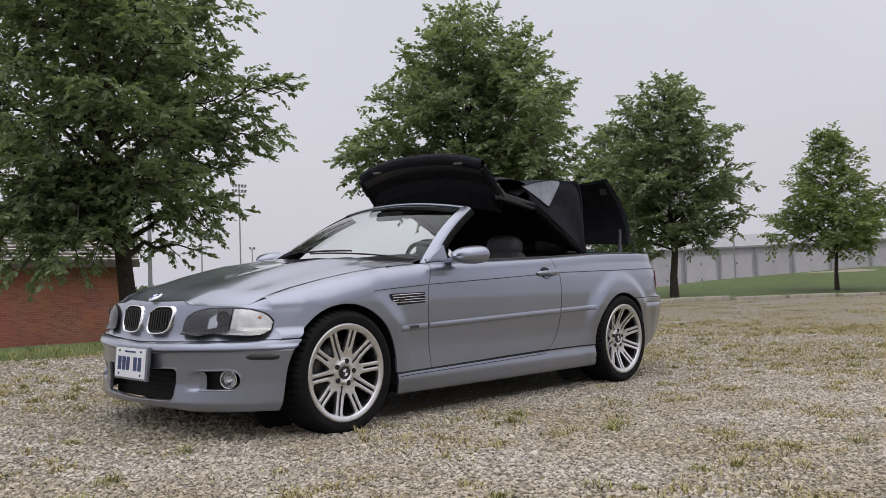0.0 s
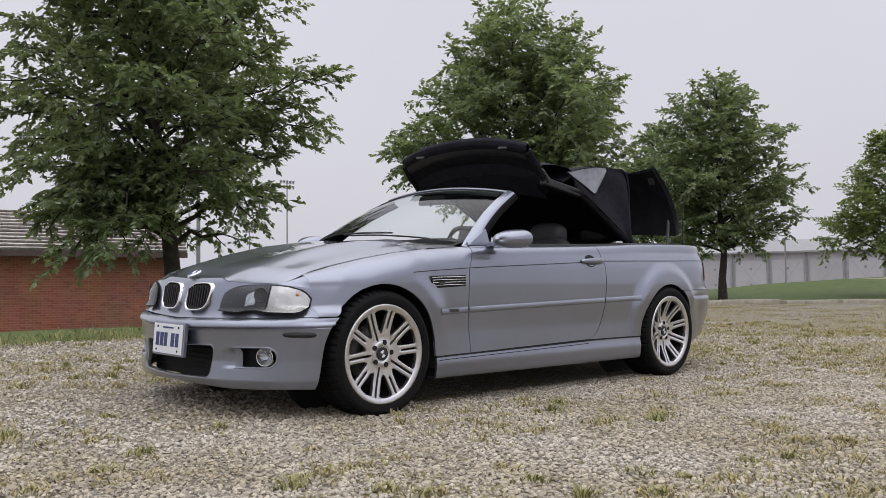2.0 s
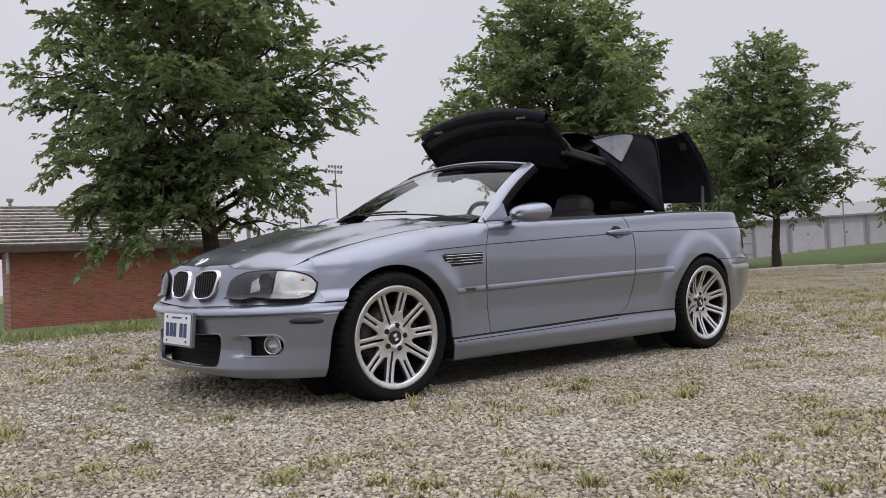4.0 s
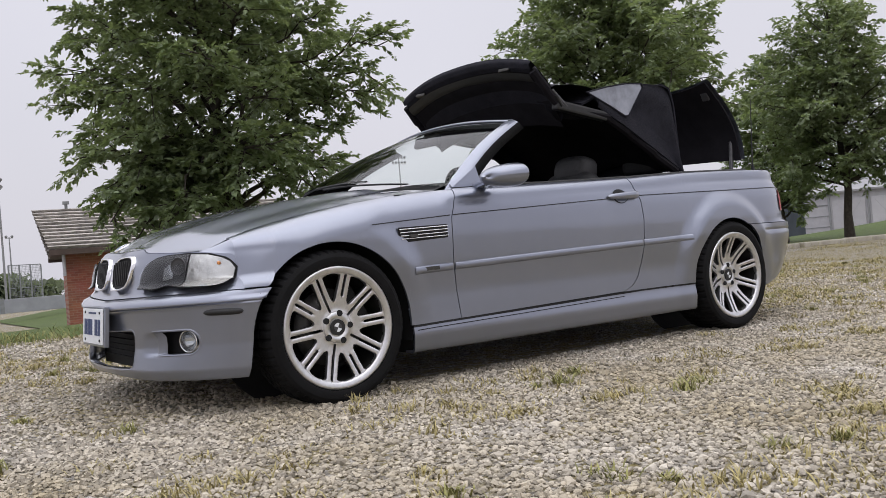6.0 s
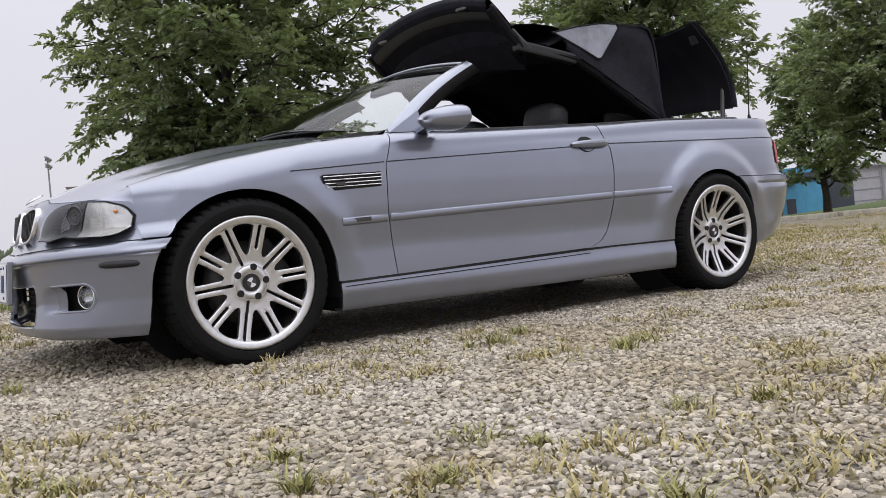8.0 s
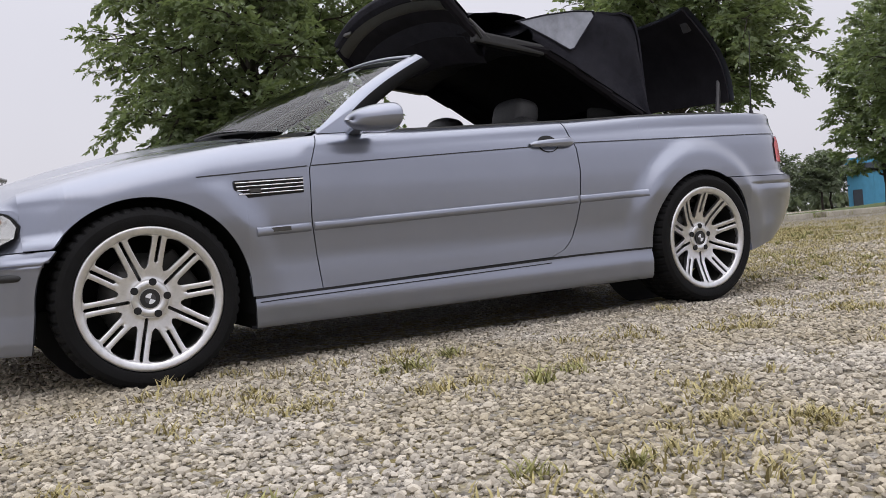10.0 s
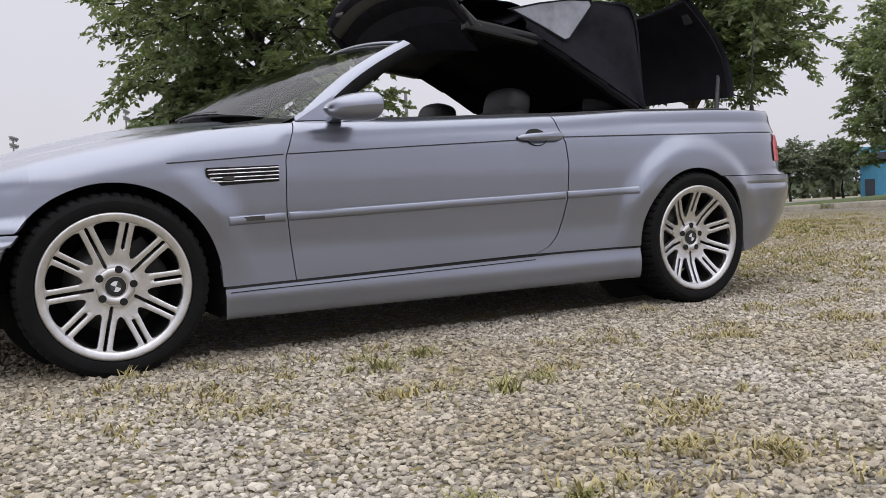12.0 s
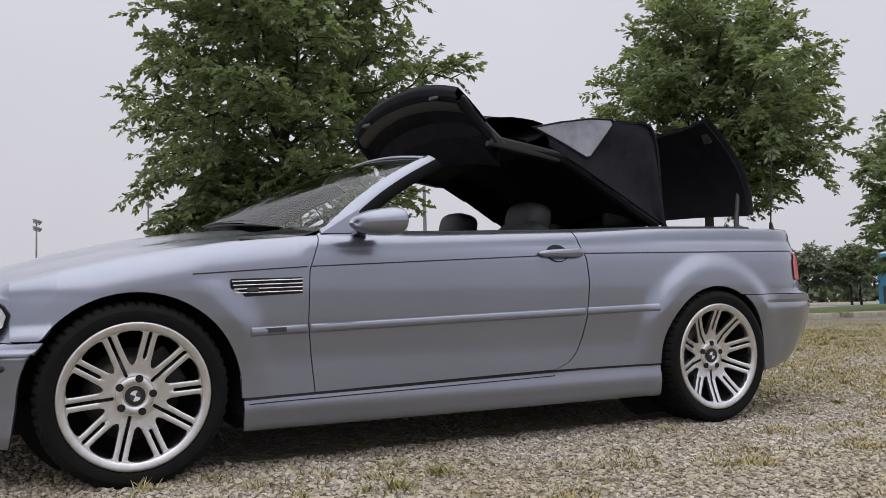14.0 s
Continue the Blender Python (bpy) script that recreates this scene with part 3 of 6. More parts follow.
hood = sheet("hood", hood_points(), PAINT, car, "", 0.012, flip=True)
bm = bmesh.new()
bmesh.ops.create_cone(bm, cap_ends=True, segments=28, radius1=0.041, radius2=0.037, depth=0.008, matrix=pose(-1.972, 0, 0.741, 0, -28, 0))
roundel = part("emblem", bm, CHROME, car, "round enamel emblem", True)
for k in range(4):
    bm = bmesh.new()
    ring = [bm.verts.new(pose(-1.972, 0, 0.741, 0, -28, 0) @ Vector((0.026 * math.cos(radians(90 * k + a)), 0.026 * math.sin(radians(90 * k + a)), 0.0055))) for a in range(0, 91, 15)]
    mid = bm.verts.new(pose(-1.972, 0, 0.741, 0, -28, 0) @ Vector((0, 0, 0.0055)))
    for a, b in zip(ring, ring[1:]):
        bm.faces.new((mid, a, b))
    part("quarter", bm, BLUE if k % 2 else WHITE, roundel)
# the fender's tip, between lamp, hood and fender
rim = [p for p in nose_rows(0.540)[-1] if p[1] < -0.625]
lip = [row[0] for row in hood_points() if row[0][0] <= -1.752]


def along(points, s):
    k = s * (len(points) - 1)
    i = min(len(points) - 2, int(k))
    return Vector(points[i]).lerp(Vector(points[i + 1]), k - i)


tip = []
for k in np.linspace(0, 1, 8):
    row = []
    for s in np.linspace(0, 1, 14):
        p = along(rim, s).lerp(along(lip, s), k)
        end = along(rim, 1).lerp(along(lip, 1), k)
        out = Vector(side(-1.7585, min(end.z, belt(-1.7585)))) - end
        row.append(tuple(p + Vector((0, min(0.0, out.y) * s * s, 0))))
    tip.append(row)
both_sides("fender_tip", tip, PAINT, car, "", 0.008)
# cowl below the windscreen
cowl = [[(lerp(t, [0, 1], [-0.915 + 0.16 * (y / 0.728) ** 2, -0.80 + 0.20 * (y / 0.728) ** 2]), y, lerp(t, [0, 1], [0.908, 0.934]) - 0.065 * (abs(y) / 0.73) ** 2.4) for y in np.linspace(-0.735, 0.735, 25)] for t in (0, 0.5, 1)]
sheet("cowl", cowl, BLACK, car, "black plastic cowl", flip=True)

# rear deck, with the soft-top well in front of it open
deck = []
for s_ in np.linspace(0, 1, 12):
    row = []
    for u in np.linspace(-1, 1, 23):
        end = TAIL_X0 + (tail_rear(0.965) - 0.012 - TAIL_X0) * max(0.0, 1 - abs(u * 0.985) ** 2.9) ** (1 / 2.9)
        x = TAIL_X0 + (end - TAIL_X0) * s_
        w = abs(side(TAIL_X0, belt(TAIL_X0))[1]) - 0.004
        row.append((x, u * w, belt(x) + 0.030 * (1 - abs(u) ** 2.2) * (1 - s_ ** 6)))
    deck.append(row)
sheet("boot_lid", deck, PAINT, car, "", 0.012, flip=True)
tail_angles = list(np.linspace(0, 85, 30))


def tail_panel(name, zs, material, label="", a0=0, a1=85, edge=None, thick=0.012):
    pts = []
    for z in zs:
        row = [tail(a, z) for a in np.linspace(a0, a1, 34)]
        if edge is not None:
            end = row[-1][0]
            row = [(x + (edge(z) - end) * max(0, (k - 14) / 19) ** 2, y, z) for k, (x, y, _) in enumerate(row)]
        pts.append(list(reversed([(x, -y, z) for x, y, z in row])) + row[1:])
    return sheet(name, pts, material, car, label, thick, flip=True)


rear_pts = []
for z in (0.235, 0.245, 0.27, 0.31, 0.36, 0.41, 0.46, 0.51, 0.55, 0.575, 0.582, 0.588, 0.60, 0.612, 0.620, 0.624):
    d = z - HUB_Z
    lead = CAR_AXLE_R + (math.sqrt(ARCH_R ** 2 - d * d) if d > 0 else ARCH_R) + 0.002
    row = [tail(a, z) for a in np.linspace(0, 90, 36)]
    row += [side(lead + (TAIL_X0 - lead) * (1 - k / 8), z) for k in range(1, 9)]
    for k, (x, y, _) in enumerate(row):
        zz = z + 0.12 * max(0.0, (x - 1.75) / 0.6) * max(0, (0.5 - z) / 0.25)
        off = 0.005 if 0.578 < z < 0.585 and x > 1.74 else 0.0
        row[k] = (x - off, y + off, zz)
    rear_pts.append(list(reversed([(x, -y, z) for x, y, z in row])) + row[1:])
sheet("rear_bumper", rear_pts, PAINT, car, "", 0.014, flip=True)
tail_panel("tail_panel", np.linspace(0.632, 0.965, 14), PAINT, a1=61.5)
for sgn in (-1, 1):
    tl = new("tail_lamp")
    tl.parent = car
    for nm, mt, z0, z1, lb in (("brake_lens", RED, 0.700, 0.838, "red lens"), ("indicator_lens", WHITE, 0.841, 0.848, "pale lens")):
        pts = []
        for z in np.linspace(z0, z1, 8):
            row = []
            for a in np.linspace(34, 70 if z < 0.8 else 67, 14):
                x, y, _ = tail(a, z)
                row.append((x + 0.005, sgn * (abs(y) + 0.004), z))
            pts.append(row)
        sheet(nm, pts, mt, tl, lb, flip=sgn > 0)

# underside
bm = bmesh.new()
box(bm, (1.96, 1.64, 0.13), (0.0, 0, 0.218))
box(bm, (3.7, 1.0, 0.12), (0.0, 0, 0.22))
box(bm, (0.30, 0.9, 0.05), (-1.80, 0, 0.20))
part("underbody", bm, GAP, car, "dark underbody")
bm = bmesh.new()
rod(bm, (1.7, 0.3, 0.22), (2.2, 0.3, 0.22), 0.09, seg=16)
part("silencer", bm, STEEL, car)

# nose, hood and cowl lie a little lower towards the middle
def settle(ob):
    if ob.type == "MESH":
        for v in ob.data.vertices:
            v.co.z -= 0.0276 * max(0.0, 1 - abs(v.co.y) / 0.84)
    for child in ob.children:
        settle(child)


for ob in list(car.children):
    if ob.name.split(".")[0] in ("front_bumper", "air_intake", "intake_slat", "fog_recess", "fog_trim", "intake_trim", "nose_panel", "head_lamp", "grille", "hood", "fender", "fender_tip", "emblem", "cowl"):
        settle(ob)
    elif ob.name.split(".")[0] == "fog_lamp":
        ob.location.z -= 0.008
    elif ob.name.split(".")[0] == "number_plate":
        ob.location.z -= 0.030

# ---- side trim ----
for sgn in (-1, 1):
    # protective moulding: front piece on the fender, long piece on the door, piece on the quarter panel
    for x0, x1 in ((-0.962, -0.742), (-0.728, 0.572), (0.584, 0.99)):
        pts = []
        for dz, out in ((-0.019, 0.0), (-0.017, 0.010), (-0.008, 0.014), (0.010, 0.013), (0.014, 0.009), (0.016, 0.0)):
            row = []
            for x in fine(x0, x1, 0.04):
                z = lerp(x, [-0.96, 0.0, 0.99], [0.522, 0.550, 0.576]) + dz
                e = out * min(1, (x - x0) / 0.012 + 0.2, (x1 - x) / 0.012 + 0.2)
                row.append((x, sgn * (abs(side(x, z)[1]) + e), z))
            pts.append(row)
        sheet("side_moulding", pts, PAINT, car, "body-coloured side moulding", flip=sgn > 0)
    bm = bmesh.new()
    z = 0.526
    box(bm, (0.095, 0.004, 0.017), (-0.875, sgn * (abs(side(-0.875, z)[1]) + 0.0135), z), (0, -1.4, 0))
    part("badge", bm, STEEL, car, "small metal badge")
    # side vent behind the front wheel
    vent = new("side_vent")
    vent.parent = car
    pts = []
    for t in np.linspace(0, 1, 5):
        row = []
        for x in np.linspace(-1.035, -0.762, 16):
            s = (x + 1.035) / 0.283
            top, bot = 0.717 + 0.006 * s, 0.648 + 0.014 * s
            if s < 0.14:
                bot += (0.14 - s) / 0.14 * 0.035
            row.append((x, sgn * (abs(side(x, 0.69)[1]) + 0.003 + 0.0 * t), bot + (top - bot) * t))
        pts.append(row)
    sheet("vent_opening", pts, GAP, vent, "black vent opening", flip=sgn > 0)
    for k in range(4):
        pts = []
        for dz, out in ((-0.0025, 0.003), (-0.0015, 0.009), (0.0015, 0.009), (0.0025, 0.003)):
            row = []
            for x in np.linspace(-1.032 + 0.004 * (3 - k), -0.764, 14):
                s = (x + 1.035) / 0.283
                z = 0.664 + 0.0145 * k + 0.008 * s + dz
                row.append((x, sgn * (abs(side(x, 0.69)[1]) + out), z))
            pts.append(row)
        sheet("vent_bar", pts, CHROME, vent, flip=sgn > 0)
    bm = bmesh.new()
    box(bm, (0.042, 0.005, 0.014), (-0.955, sgn * (abs(side(-0.95, 0.69)[1]) + 0.011), 0.678), (0, -1.5, 0))
    part("badge", bm, STEEL, vent)
    # the crease line: a thin black strip draws the shade of the fold
    for x0, x1 in ((-1.175, -0.738), (-0.722, 0.33), (0.575, 1.752)):
        pts = []
        for dz in (-0.0022, 0.0022):
            row = []
            for x in fine(x0, x1, 0.04):
                z = lerp(x, [-1.175, -0.726, 0.348, 0.596, 1.93], [0.735, 0.764, 0.813, 0.826, 0.852]) + dz
                yy = abs(side(x, z)[1])
                row.append((x, sgn * (yy + 0.0025), z))
            pts.append(row)
        sheet("crease_line", pts, BLACK, car, flip=sgn > 0)
    # the same drawn shade line carried on round the tail
    pts = []
    for dz in (-0.0022, 0.0022):
        row = []
        for a in np.linspace(89, 67, 12):
            z = lerp(tail(a, 0.848)[0], [1.72, 2.3], [0.8482, 0.858]) + dz
            x, yy, _ = tail(a, z)
            row.append((x + 0.002 * math.cos(radians(a)), sgn * (abs(yy) + 0.0025), z))
        pts.append(row)
    sheet("crease_line", pts, BLACK, car, flip=sgn > 0)
    # the second fine line, on the sill's shoulder
    pts = [[(x, sgn * (abs(side(x, gap_height(x) - d)[1]) + 0.0035), gap_height(x) - d) for x in fine(-0.97, 0.40, 0.05)] for d in (0.0205, 0.0165)]
    sheet("sill_line", pts, GAP, car, flip=sgn > 0)
    pts = [[(x, sgn * (abs(side(x, gap_height(x) - d)[1]) + 0.0030), gap_height(x) - d) for x in fine(-0.985, 1.005, 0.05)] for d in (0.0045, -0.0050)]
    sheet("sill_line", pts, GAP, car, flip=sgn > 0)
    # belt seal
    pts = []
    for dy, dz in ((0.004, -0.006), (0.006, 0.004), (-0.012, 0.010), (-0.03, 0.006)):
        pts.append([(x, sgn * (belt_in(x) + dy), belt(x) + dz) for x in fine(-0.655, 1.72, 0.05)])
    sheet("belt_seal", pts, BLACK, car, "black window seal", flip=sgn > 0)
    # door handle in its cup, whose upper half and rim are blackened as shade
    handle = new("door_handle")
    handle.parent = doors[0 if sgn < 0 else 1]
    hx, hz = 0.452, 0.826
    hy = abs(side(hx, hz)[1])
    cup_x = hx - 0.022
    for nm, mt, lb, low, rim, w, h in (("recess", GAP, "near-black patch for the shade in the cup", False, 0.0035, 0.058, 0.037), ("cup_edge", GAP, "", True, 0.0020, 0.060, 0.042), ("cup", PAINT, "", True, 0.0050, 0.054, 0.037)):
        pts = []
        for t in np.linspace(0.04, 1, 6):
            row = []
            for a in np.linspace(180, 360, 19) if low else np.linspace(0, 180, 19):
                x, z = cup_x + w * t * math.cos(radians(a)), hz + h * t * math.sin(radians(a))
                row.append((x, sgn * (abs(side(x, z)[1]) + rim - (0.003 * (1 - t * t) if mt is PAINT else 0)), z))
            pts.append(row)
        sheet(nm, pts, mt, handle, lb, flip=sgn < 0)
    pts = []
    for k in range(17):
        u = k / 16
        x = -0.125 + 0.250 * u
        w = lerp(u, [0, 0.06, 0.2, 0.6, 0.85, 0.95, 1.0], [0.004, 0.013, 0.016, 0.019, 0.022, 0.018, 0.003])
        o = lerp(u, [0, 0.1, 0.4, 0.8, 0.95, 1.0], [0.004, 0.020, 0.031, 0.024, 0.010, 0.001])
        pts.append([(hx + x, sgn * (hy + o + math.cos(radians(a)) * 0.010), hz + x * 0.035 + math.sin(radians(a)) * w) for a in range(0, 361, 30)])
    sheet("grip", pts, PAINT, handle, flip=sgn > 0)
    # outside mirror
    mirror_ob = new("mirror")
    mirror_ob.parent = doors[0 if sgn < 0 else 1]
    x0 = -0.588 if sgn < 0 else -0.635
    shell = [(x0 + 0.160 * (1 - math.cos(radians(a))), math.sin(radians(a)) ** 0.86) for a in (0.15, 1.5, 4, 8, 13, 19, 26, 34, 42, 50, 58, 66, 74, 82, 90)] + [(x0 + 0.170, 0.985), (x0 + 0.175, 0.93), (x0 + 0.172, 0.88)]
    pts = []
    for x, w in shell:
        pts.append([(x + 0.014 * math.cos(radians(a)), sgn * (0.945 + 0.100 * w * sup(math.cos(radians(a)), 2.3)), 0.928 + 0.06 * (x - x0) + 0.056 * w * sup(math.sin(radians(a)), 2.3)) for a in range(0, 361, 12)])
    sheet("housing", pts, PAINT, mirror_ob, flip=sgn < 0)
    pane = [[(x0 + 0.171 + 0.014 * math.cos(radians(a)), sgn * (0.945 + 0.088 * g * math.cos(radians(a))), 0.938 + 0.048 * g * math.sin(radians(a))) for a in range(0, 361, 20)] for g in (0.02, 0.5, 1.0)]
    sheet("mirror_glass", pane, CHROME, mirror_ob, "mirror glass", flip=sgn < 0)
    bm = bmesh.new()
    box(bm, (0.06, 0.15, 0.030), (-0.510, sgn * 0.830, 0.904), (sgn * 8, 0, sgn * 8), 0.012)
    part("arm", bm, PAINT, mirror_ob)
    tri = [(-0.655, sgn * 0.772, 0.897), (-0.47, sgn * 0.772, 0.902), (-0.485, sgn * 0.748, 1.0), (-0.655, sgn * 0.758, 0.915)]
    mesh("sail", tri, [(0, 1, 2, 3)], PAINT, mirror_ob, smooth=False).modifiers.new("thickness", "SOLIDIFY").thickness = 0.012

# ---- windscreen and its frame ----
def screen_point(u, v):
    """The windscreen: u from -1 (car's left) to 1, v from 0 at the cowl to 1 at the header."""
    base = Vector((-0.93 + 0.30 * u * u, 0.72 * u, 0.968 - 0.075 * u * u))
    top = Vector((-0.13 + 0.04 * u * u, 0.565 * u, 1.300 - 0.045 * u * u))
    p = base.lerp(top, v)
    p.z += 0.022 * math.sin(math.pi * v)
    p.x -= 0.015 * math.sin(math.pi * v)
    return p


screen = sheet("windscreen", [[screen_point(u, v) for u in np.linspace(-0.99, 0.99, 25)] for v in np.linspace(0.02, 0.97, 12)], GLASS, car, "clear raked windscreen", flip=True)
screen.visible_shadow = False
sheet("sun_band", [[screen_point(u, v) + Vector((0.004, 0, -0.004)) for u in np.linspace(-0.62, 0.95, 22)] for v in np.linspace(0.90, 0.985, 3)], BLACK, car, "black sun band")
header = []
for a in range(0, 361, 30):
    row = []
    for u in np.linspace(-1.02, 1.02, 25):
        p = screen_point(u, 1.0)
        row.append((p.x + 0.012 + 0.026 * math.cos(radians(a)), p.y, p.z + 0.002 + 0.011 * math.sin(radians(a))))
    header.append(row)
sheet("screen_header", header, PAINT, car)
for sgn in (-1, 1):
    outer, seal = [], []
    for v in np.linspace(-0.02, 1.03, 14):
        p, q = screen_point(sgn * 0.982, v), screen_point(sgn * 1.0, v)
        w = lerp(v, [0, 0.15, 1], [0.030, 0.027, 0.026])
        ring = [(p.x - 0.003, p.y, p.z + 0.005), (q.x + 0.004, q.y + sgn * 0.018, q.z + 0.004), (q.x + 0.018, q.y + sgn * 0.034, q.z - 0.008), (q.x + w, q.y + sgn * 0.036, q.z - 0.013)]
        outer.append(ring)
        seal.append([(q.x + w, q.y + sgn * 0.0365, q.z - 0.012), (q.x + w + 0.004, q.y + sgn * 0.039, q.z - 0.015), (q.x + w + 0.044, q.y + sgn * 0.030, q.z - 0.044), (q.x + w + 0.040, q.y + sgn * 0.004, q.z - 0.052), (q.x + w - 0.02, q.y - sgn * 0.02, q.z - 0.03), (p.x, p.y, p.z - 0.004)])
    sheet("screen_pillar", outer, PAINT, car, flip=sgn > 0)
    sheet("pillar_seal", seal, RUBBER, car, "black rubber seal", flip=sgn > 0)
    wiper = new("wiper")
    wiper.parent = car
    u0, u1 = (0.72, 0.12) if sgn > 0 else (0.06, -0.74)
    for nm, ua, ub, lift, r in (("arm", u0, u0 + (u1 - u0) * 0.62, 0.020, 0.006), ("blade", u0 + (u1 - u0) * 0.12, u1, 0.012, 0.005)):
        line = [screen_point(u, 0.02 + 0.05 * (u - ua) / (ub - ua)) + Vector((-0.014, 0, lift - 0.032)) for u in np.linspace(ua, ub, 9)]
        sheet(nm, [[p + Vector((r * math.cos(k), 0, r * math.sin(k))) for k in np.linspace(0, 2 * math.pi, 8)] for p in line], BLACK, wiper)
sheet("shade_band", [[screen_point(u, v) + Vector((0.006, 0, -0.006)) for u in np.linspace(-0.93, 0.93, 21)] for v in (0.885, 0.93, 0.972)], BLACK, car, "black header band", flip=True)
bm = bmesh.new()
box(bm, (0.03, 0.24, 0.065), (-0.21, 0, 1.222), (0, 18, 0), 0.015)
rod(bm, (-0.19, 0, 1.25), (-0.15, 0, 1.285), 0.012, seg=8)
part("inside_mirror", bm, BLACK, car, "black interior mirror")

# ---- cabin ----
dash = []
for y in np.linspace(-0.69, 0.69, 21):
    hump = 0.05 * math.exp(-((y + 0.36) / 0.2) ** 2)
    dash.append([(-0.86 + 0.14 * (y / 0.7) ** 2, y, 0.93 - 0.05 * (y / 0.7) ** 2), (-0.62, y, 0.918 + hump * 0.5), (-0.42, y, 0.905 + hump), (-0.36, y, 0.875 + hump * 0.8), (-0.36, y, 0.62)])
sheet("dashboard", dash, LEATHER, car, "black dashboard")
wheel_v, wheel_f = [], []
for k in range(40):
    a = 2 * math.pi * k / 40
    for j in range(8):
        b = 2 * math.pi * j / 8
        r = 0.185 + 0.015 * math.cos(b)
        wheel_v.append(pose(-0.20, -0.36, 0.86, 0, 62, 0) @ Vector((r * math.cos(a), r * math.sin(a), 0.015 * math.sin(b))))
for k in range(40):
    for j in range(8):
        wheel_f.append((k * 8 + j, k * 8 + (j + 1) % 8, ((k + 1) % 40) * 8 + (j + 1) % 8, ((k + 1) % 40) * 8 + j))
steer = mesh("steering_wheel", wheel_v, wheel_f, LEATHER, car, "black leather steering wheel")
bm = bmesh.new()
box(bm, (0.05, 0.36, 0.05), (-0.2, -0.36, 0.86), (0, 62, 0), 0.015)
part("hub", bm, LEATHER, steer)
tub = bmesh.new()
box(tub, (2.0, 1.42, 0.04), (0.62, 0, 0.42))
part("cabin_floor", tub, LINING, car)
for sgn in (-1, 1):
    trim = [[(x, sgn * (belt_in(x) - 0.035 - 0.03 * (1 - t)), 0.35 + (belt(x) - 0.345) * t) for x in fine(-0.6, 1.72, 0.1)] for t in (0, 0.5, 0.9, 1)]
    sheet("door_trim", trim, LEATHER, car, "black inner door trim", flip=sgn < 0)
well = bmesh.new()
box(well, (0.03, 1.4, 0.5), (1.73, 0, 0.70))
part("rear_bulkhead", well, LINING, car)


def cushion(name, size, at, turn, material, parent, label="", power=3.2):
    """A cushion: a box with fully rounded edges."""
    v, f, n, m = [], [], 20, 12
    mtx = pose(*at, *turn)
    for i in range(m + 1):
        p = -90 + 180 * i / m
        for k in range(n):
            q = 360 * k / n
            x = sup(math.cos(radians(p)), power) * sup(math.cos(radians(q)), power) * size[0] / 2
            y = sup(math.cos(radians(p)), power) * sup(math.sin(radians(q)), power) * size[1] / 2
            z = sup(math.sin(radians(p)), power) * size[2] / 2
            v.append(mtx @ Vector((x, y, z)))
    for i in range(m):
        for k in range(n):
            f.append((i * n + k, i * n + (k + 1) % n, (i + 1) * n + (k + 1) % n, (i + 1) * n + k))
    return mesh(name, v, f, material, parent, label)


for sgn in (-1, 1):
    seat = new("front_seat")
    seat.parent = car
    cushion("cushion", (0.5, 0.5, 0.2), (0.22, sgn * 0.36, 0.52), (0, -8, 0), LEATHER, seat)
    cushion("backrest", (0.17, 0.50, 0.60), (0.50, sgn * 0.36, 0.72), (0, 18, 0), LEATHER, seat)
    cushion("headrest", (0.16, 0.28, 0.18), (0.60, sgn * 0.36, 1.005), (0, 12, 0), LEATHER, seat, "black leather headrest")
    for d in (-0.06, 0.06):
        bm = bmesh.new()
        rod(bm, (0.56, sgn * 0.36 + d, 0.9), (0.60, sgn * 0.36 + d, 0.97), 0.007, seg=8)
        part("headrest_post", bm, CHROME, seat)
    cushion("rear_headrest", (0.15, 0.30, 0.20), (1.27, sgn * 0.32, 1.065), (0, 10, 0), LEATHER, car, "black rear headrest")
cushion("rear_seat", (0.45, 1.15, 0.3), (1.02, 0, 0.55), (0, 0, 0), LEATHER, car, "black rear bench")
cushion("rear_backrest", (0.2, 1.2, 0.5), (1.24, 0, 0.76), (0, 14, 0), LEATHER, car, "black rear backrest")

# ---- soft top, half folded, with its lid standing open ----
top = new("soft_top")
top.parent = car
top["label"] = "black fabric soft top, half folded"


def roof_panel(s, u, drop=0.0):
    """The rigid front section: s from 0 at its front edge to 1 at its rear, u across."""
    x = 0.065 + 0.235 * s - 0.03 * (1 - u * u)
    z = 1.590 - 0.25 * s + 0.080 * (1 - abs(u) ** 2.4) + 0.020 * math.sin(math.pi * s)
    return (x, 0.60 * u, z - drop)


us = np.linspace(-1, 1, 23)
shell = [[roof_panel(0, u, 0.055) for u in us], [(roof_panel(0, u)[0] - 0.012, roof_panel(0, u)[1], roof_panel(0, u, 0.03)[2]) for u in us]]
shell += [[roof_panel(s, u) for u in us] for s in (0.02, 0.1, 0.25, 0.4, 0.55, 0.7, 0.85, 1.0)]
shell += [[roof_panel(s, u * 0.97, 0.055 + 0.03 * s) for u in us] for s in (0.98, 0.7, 0.4, 0.1, 0.0)]
sheet("front_section", shell, FABRIC, top, "rigid front roof section")
liner = []
for s in np.linspace(0, 1, 12):
    row = []
    for u in us:
        p = roof_panel(min(1, s * 1.0), u * 0.95, 0.075)
        sag = 0.05 * s ** 0.8 * (1 - 0.25 * abs(u)) + 0.02 * math.sin(9 * s) * (1 - abs(u))
        row.append((p[0] + 0.02, p[1], p[2] - sag))
    liner.append(row)
sheet("headlining", liner, LINING, top, "black headlining")
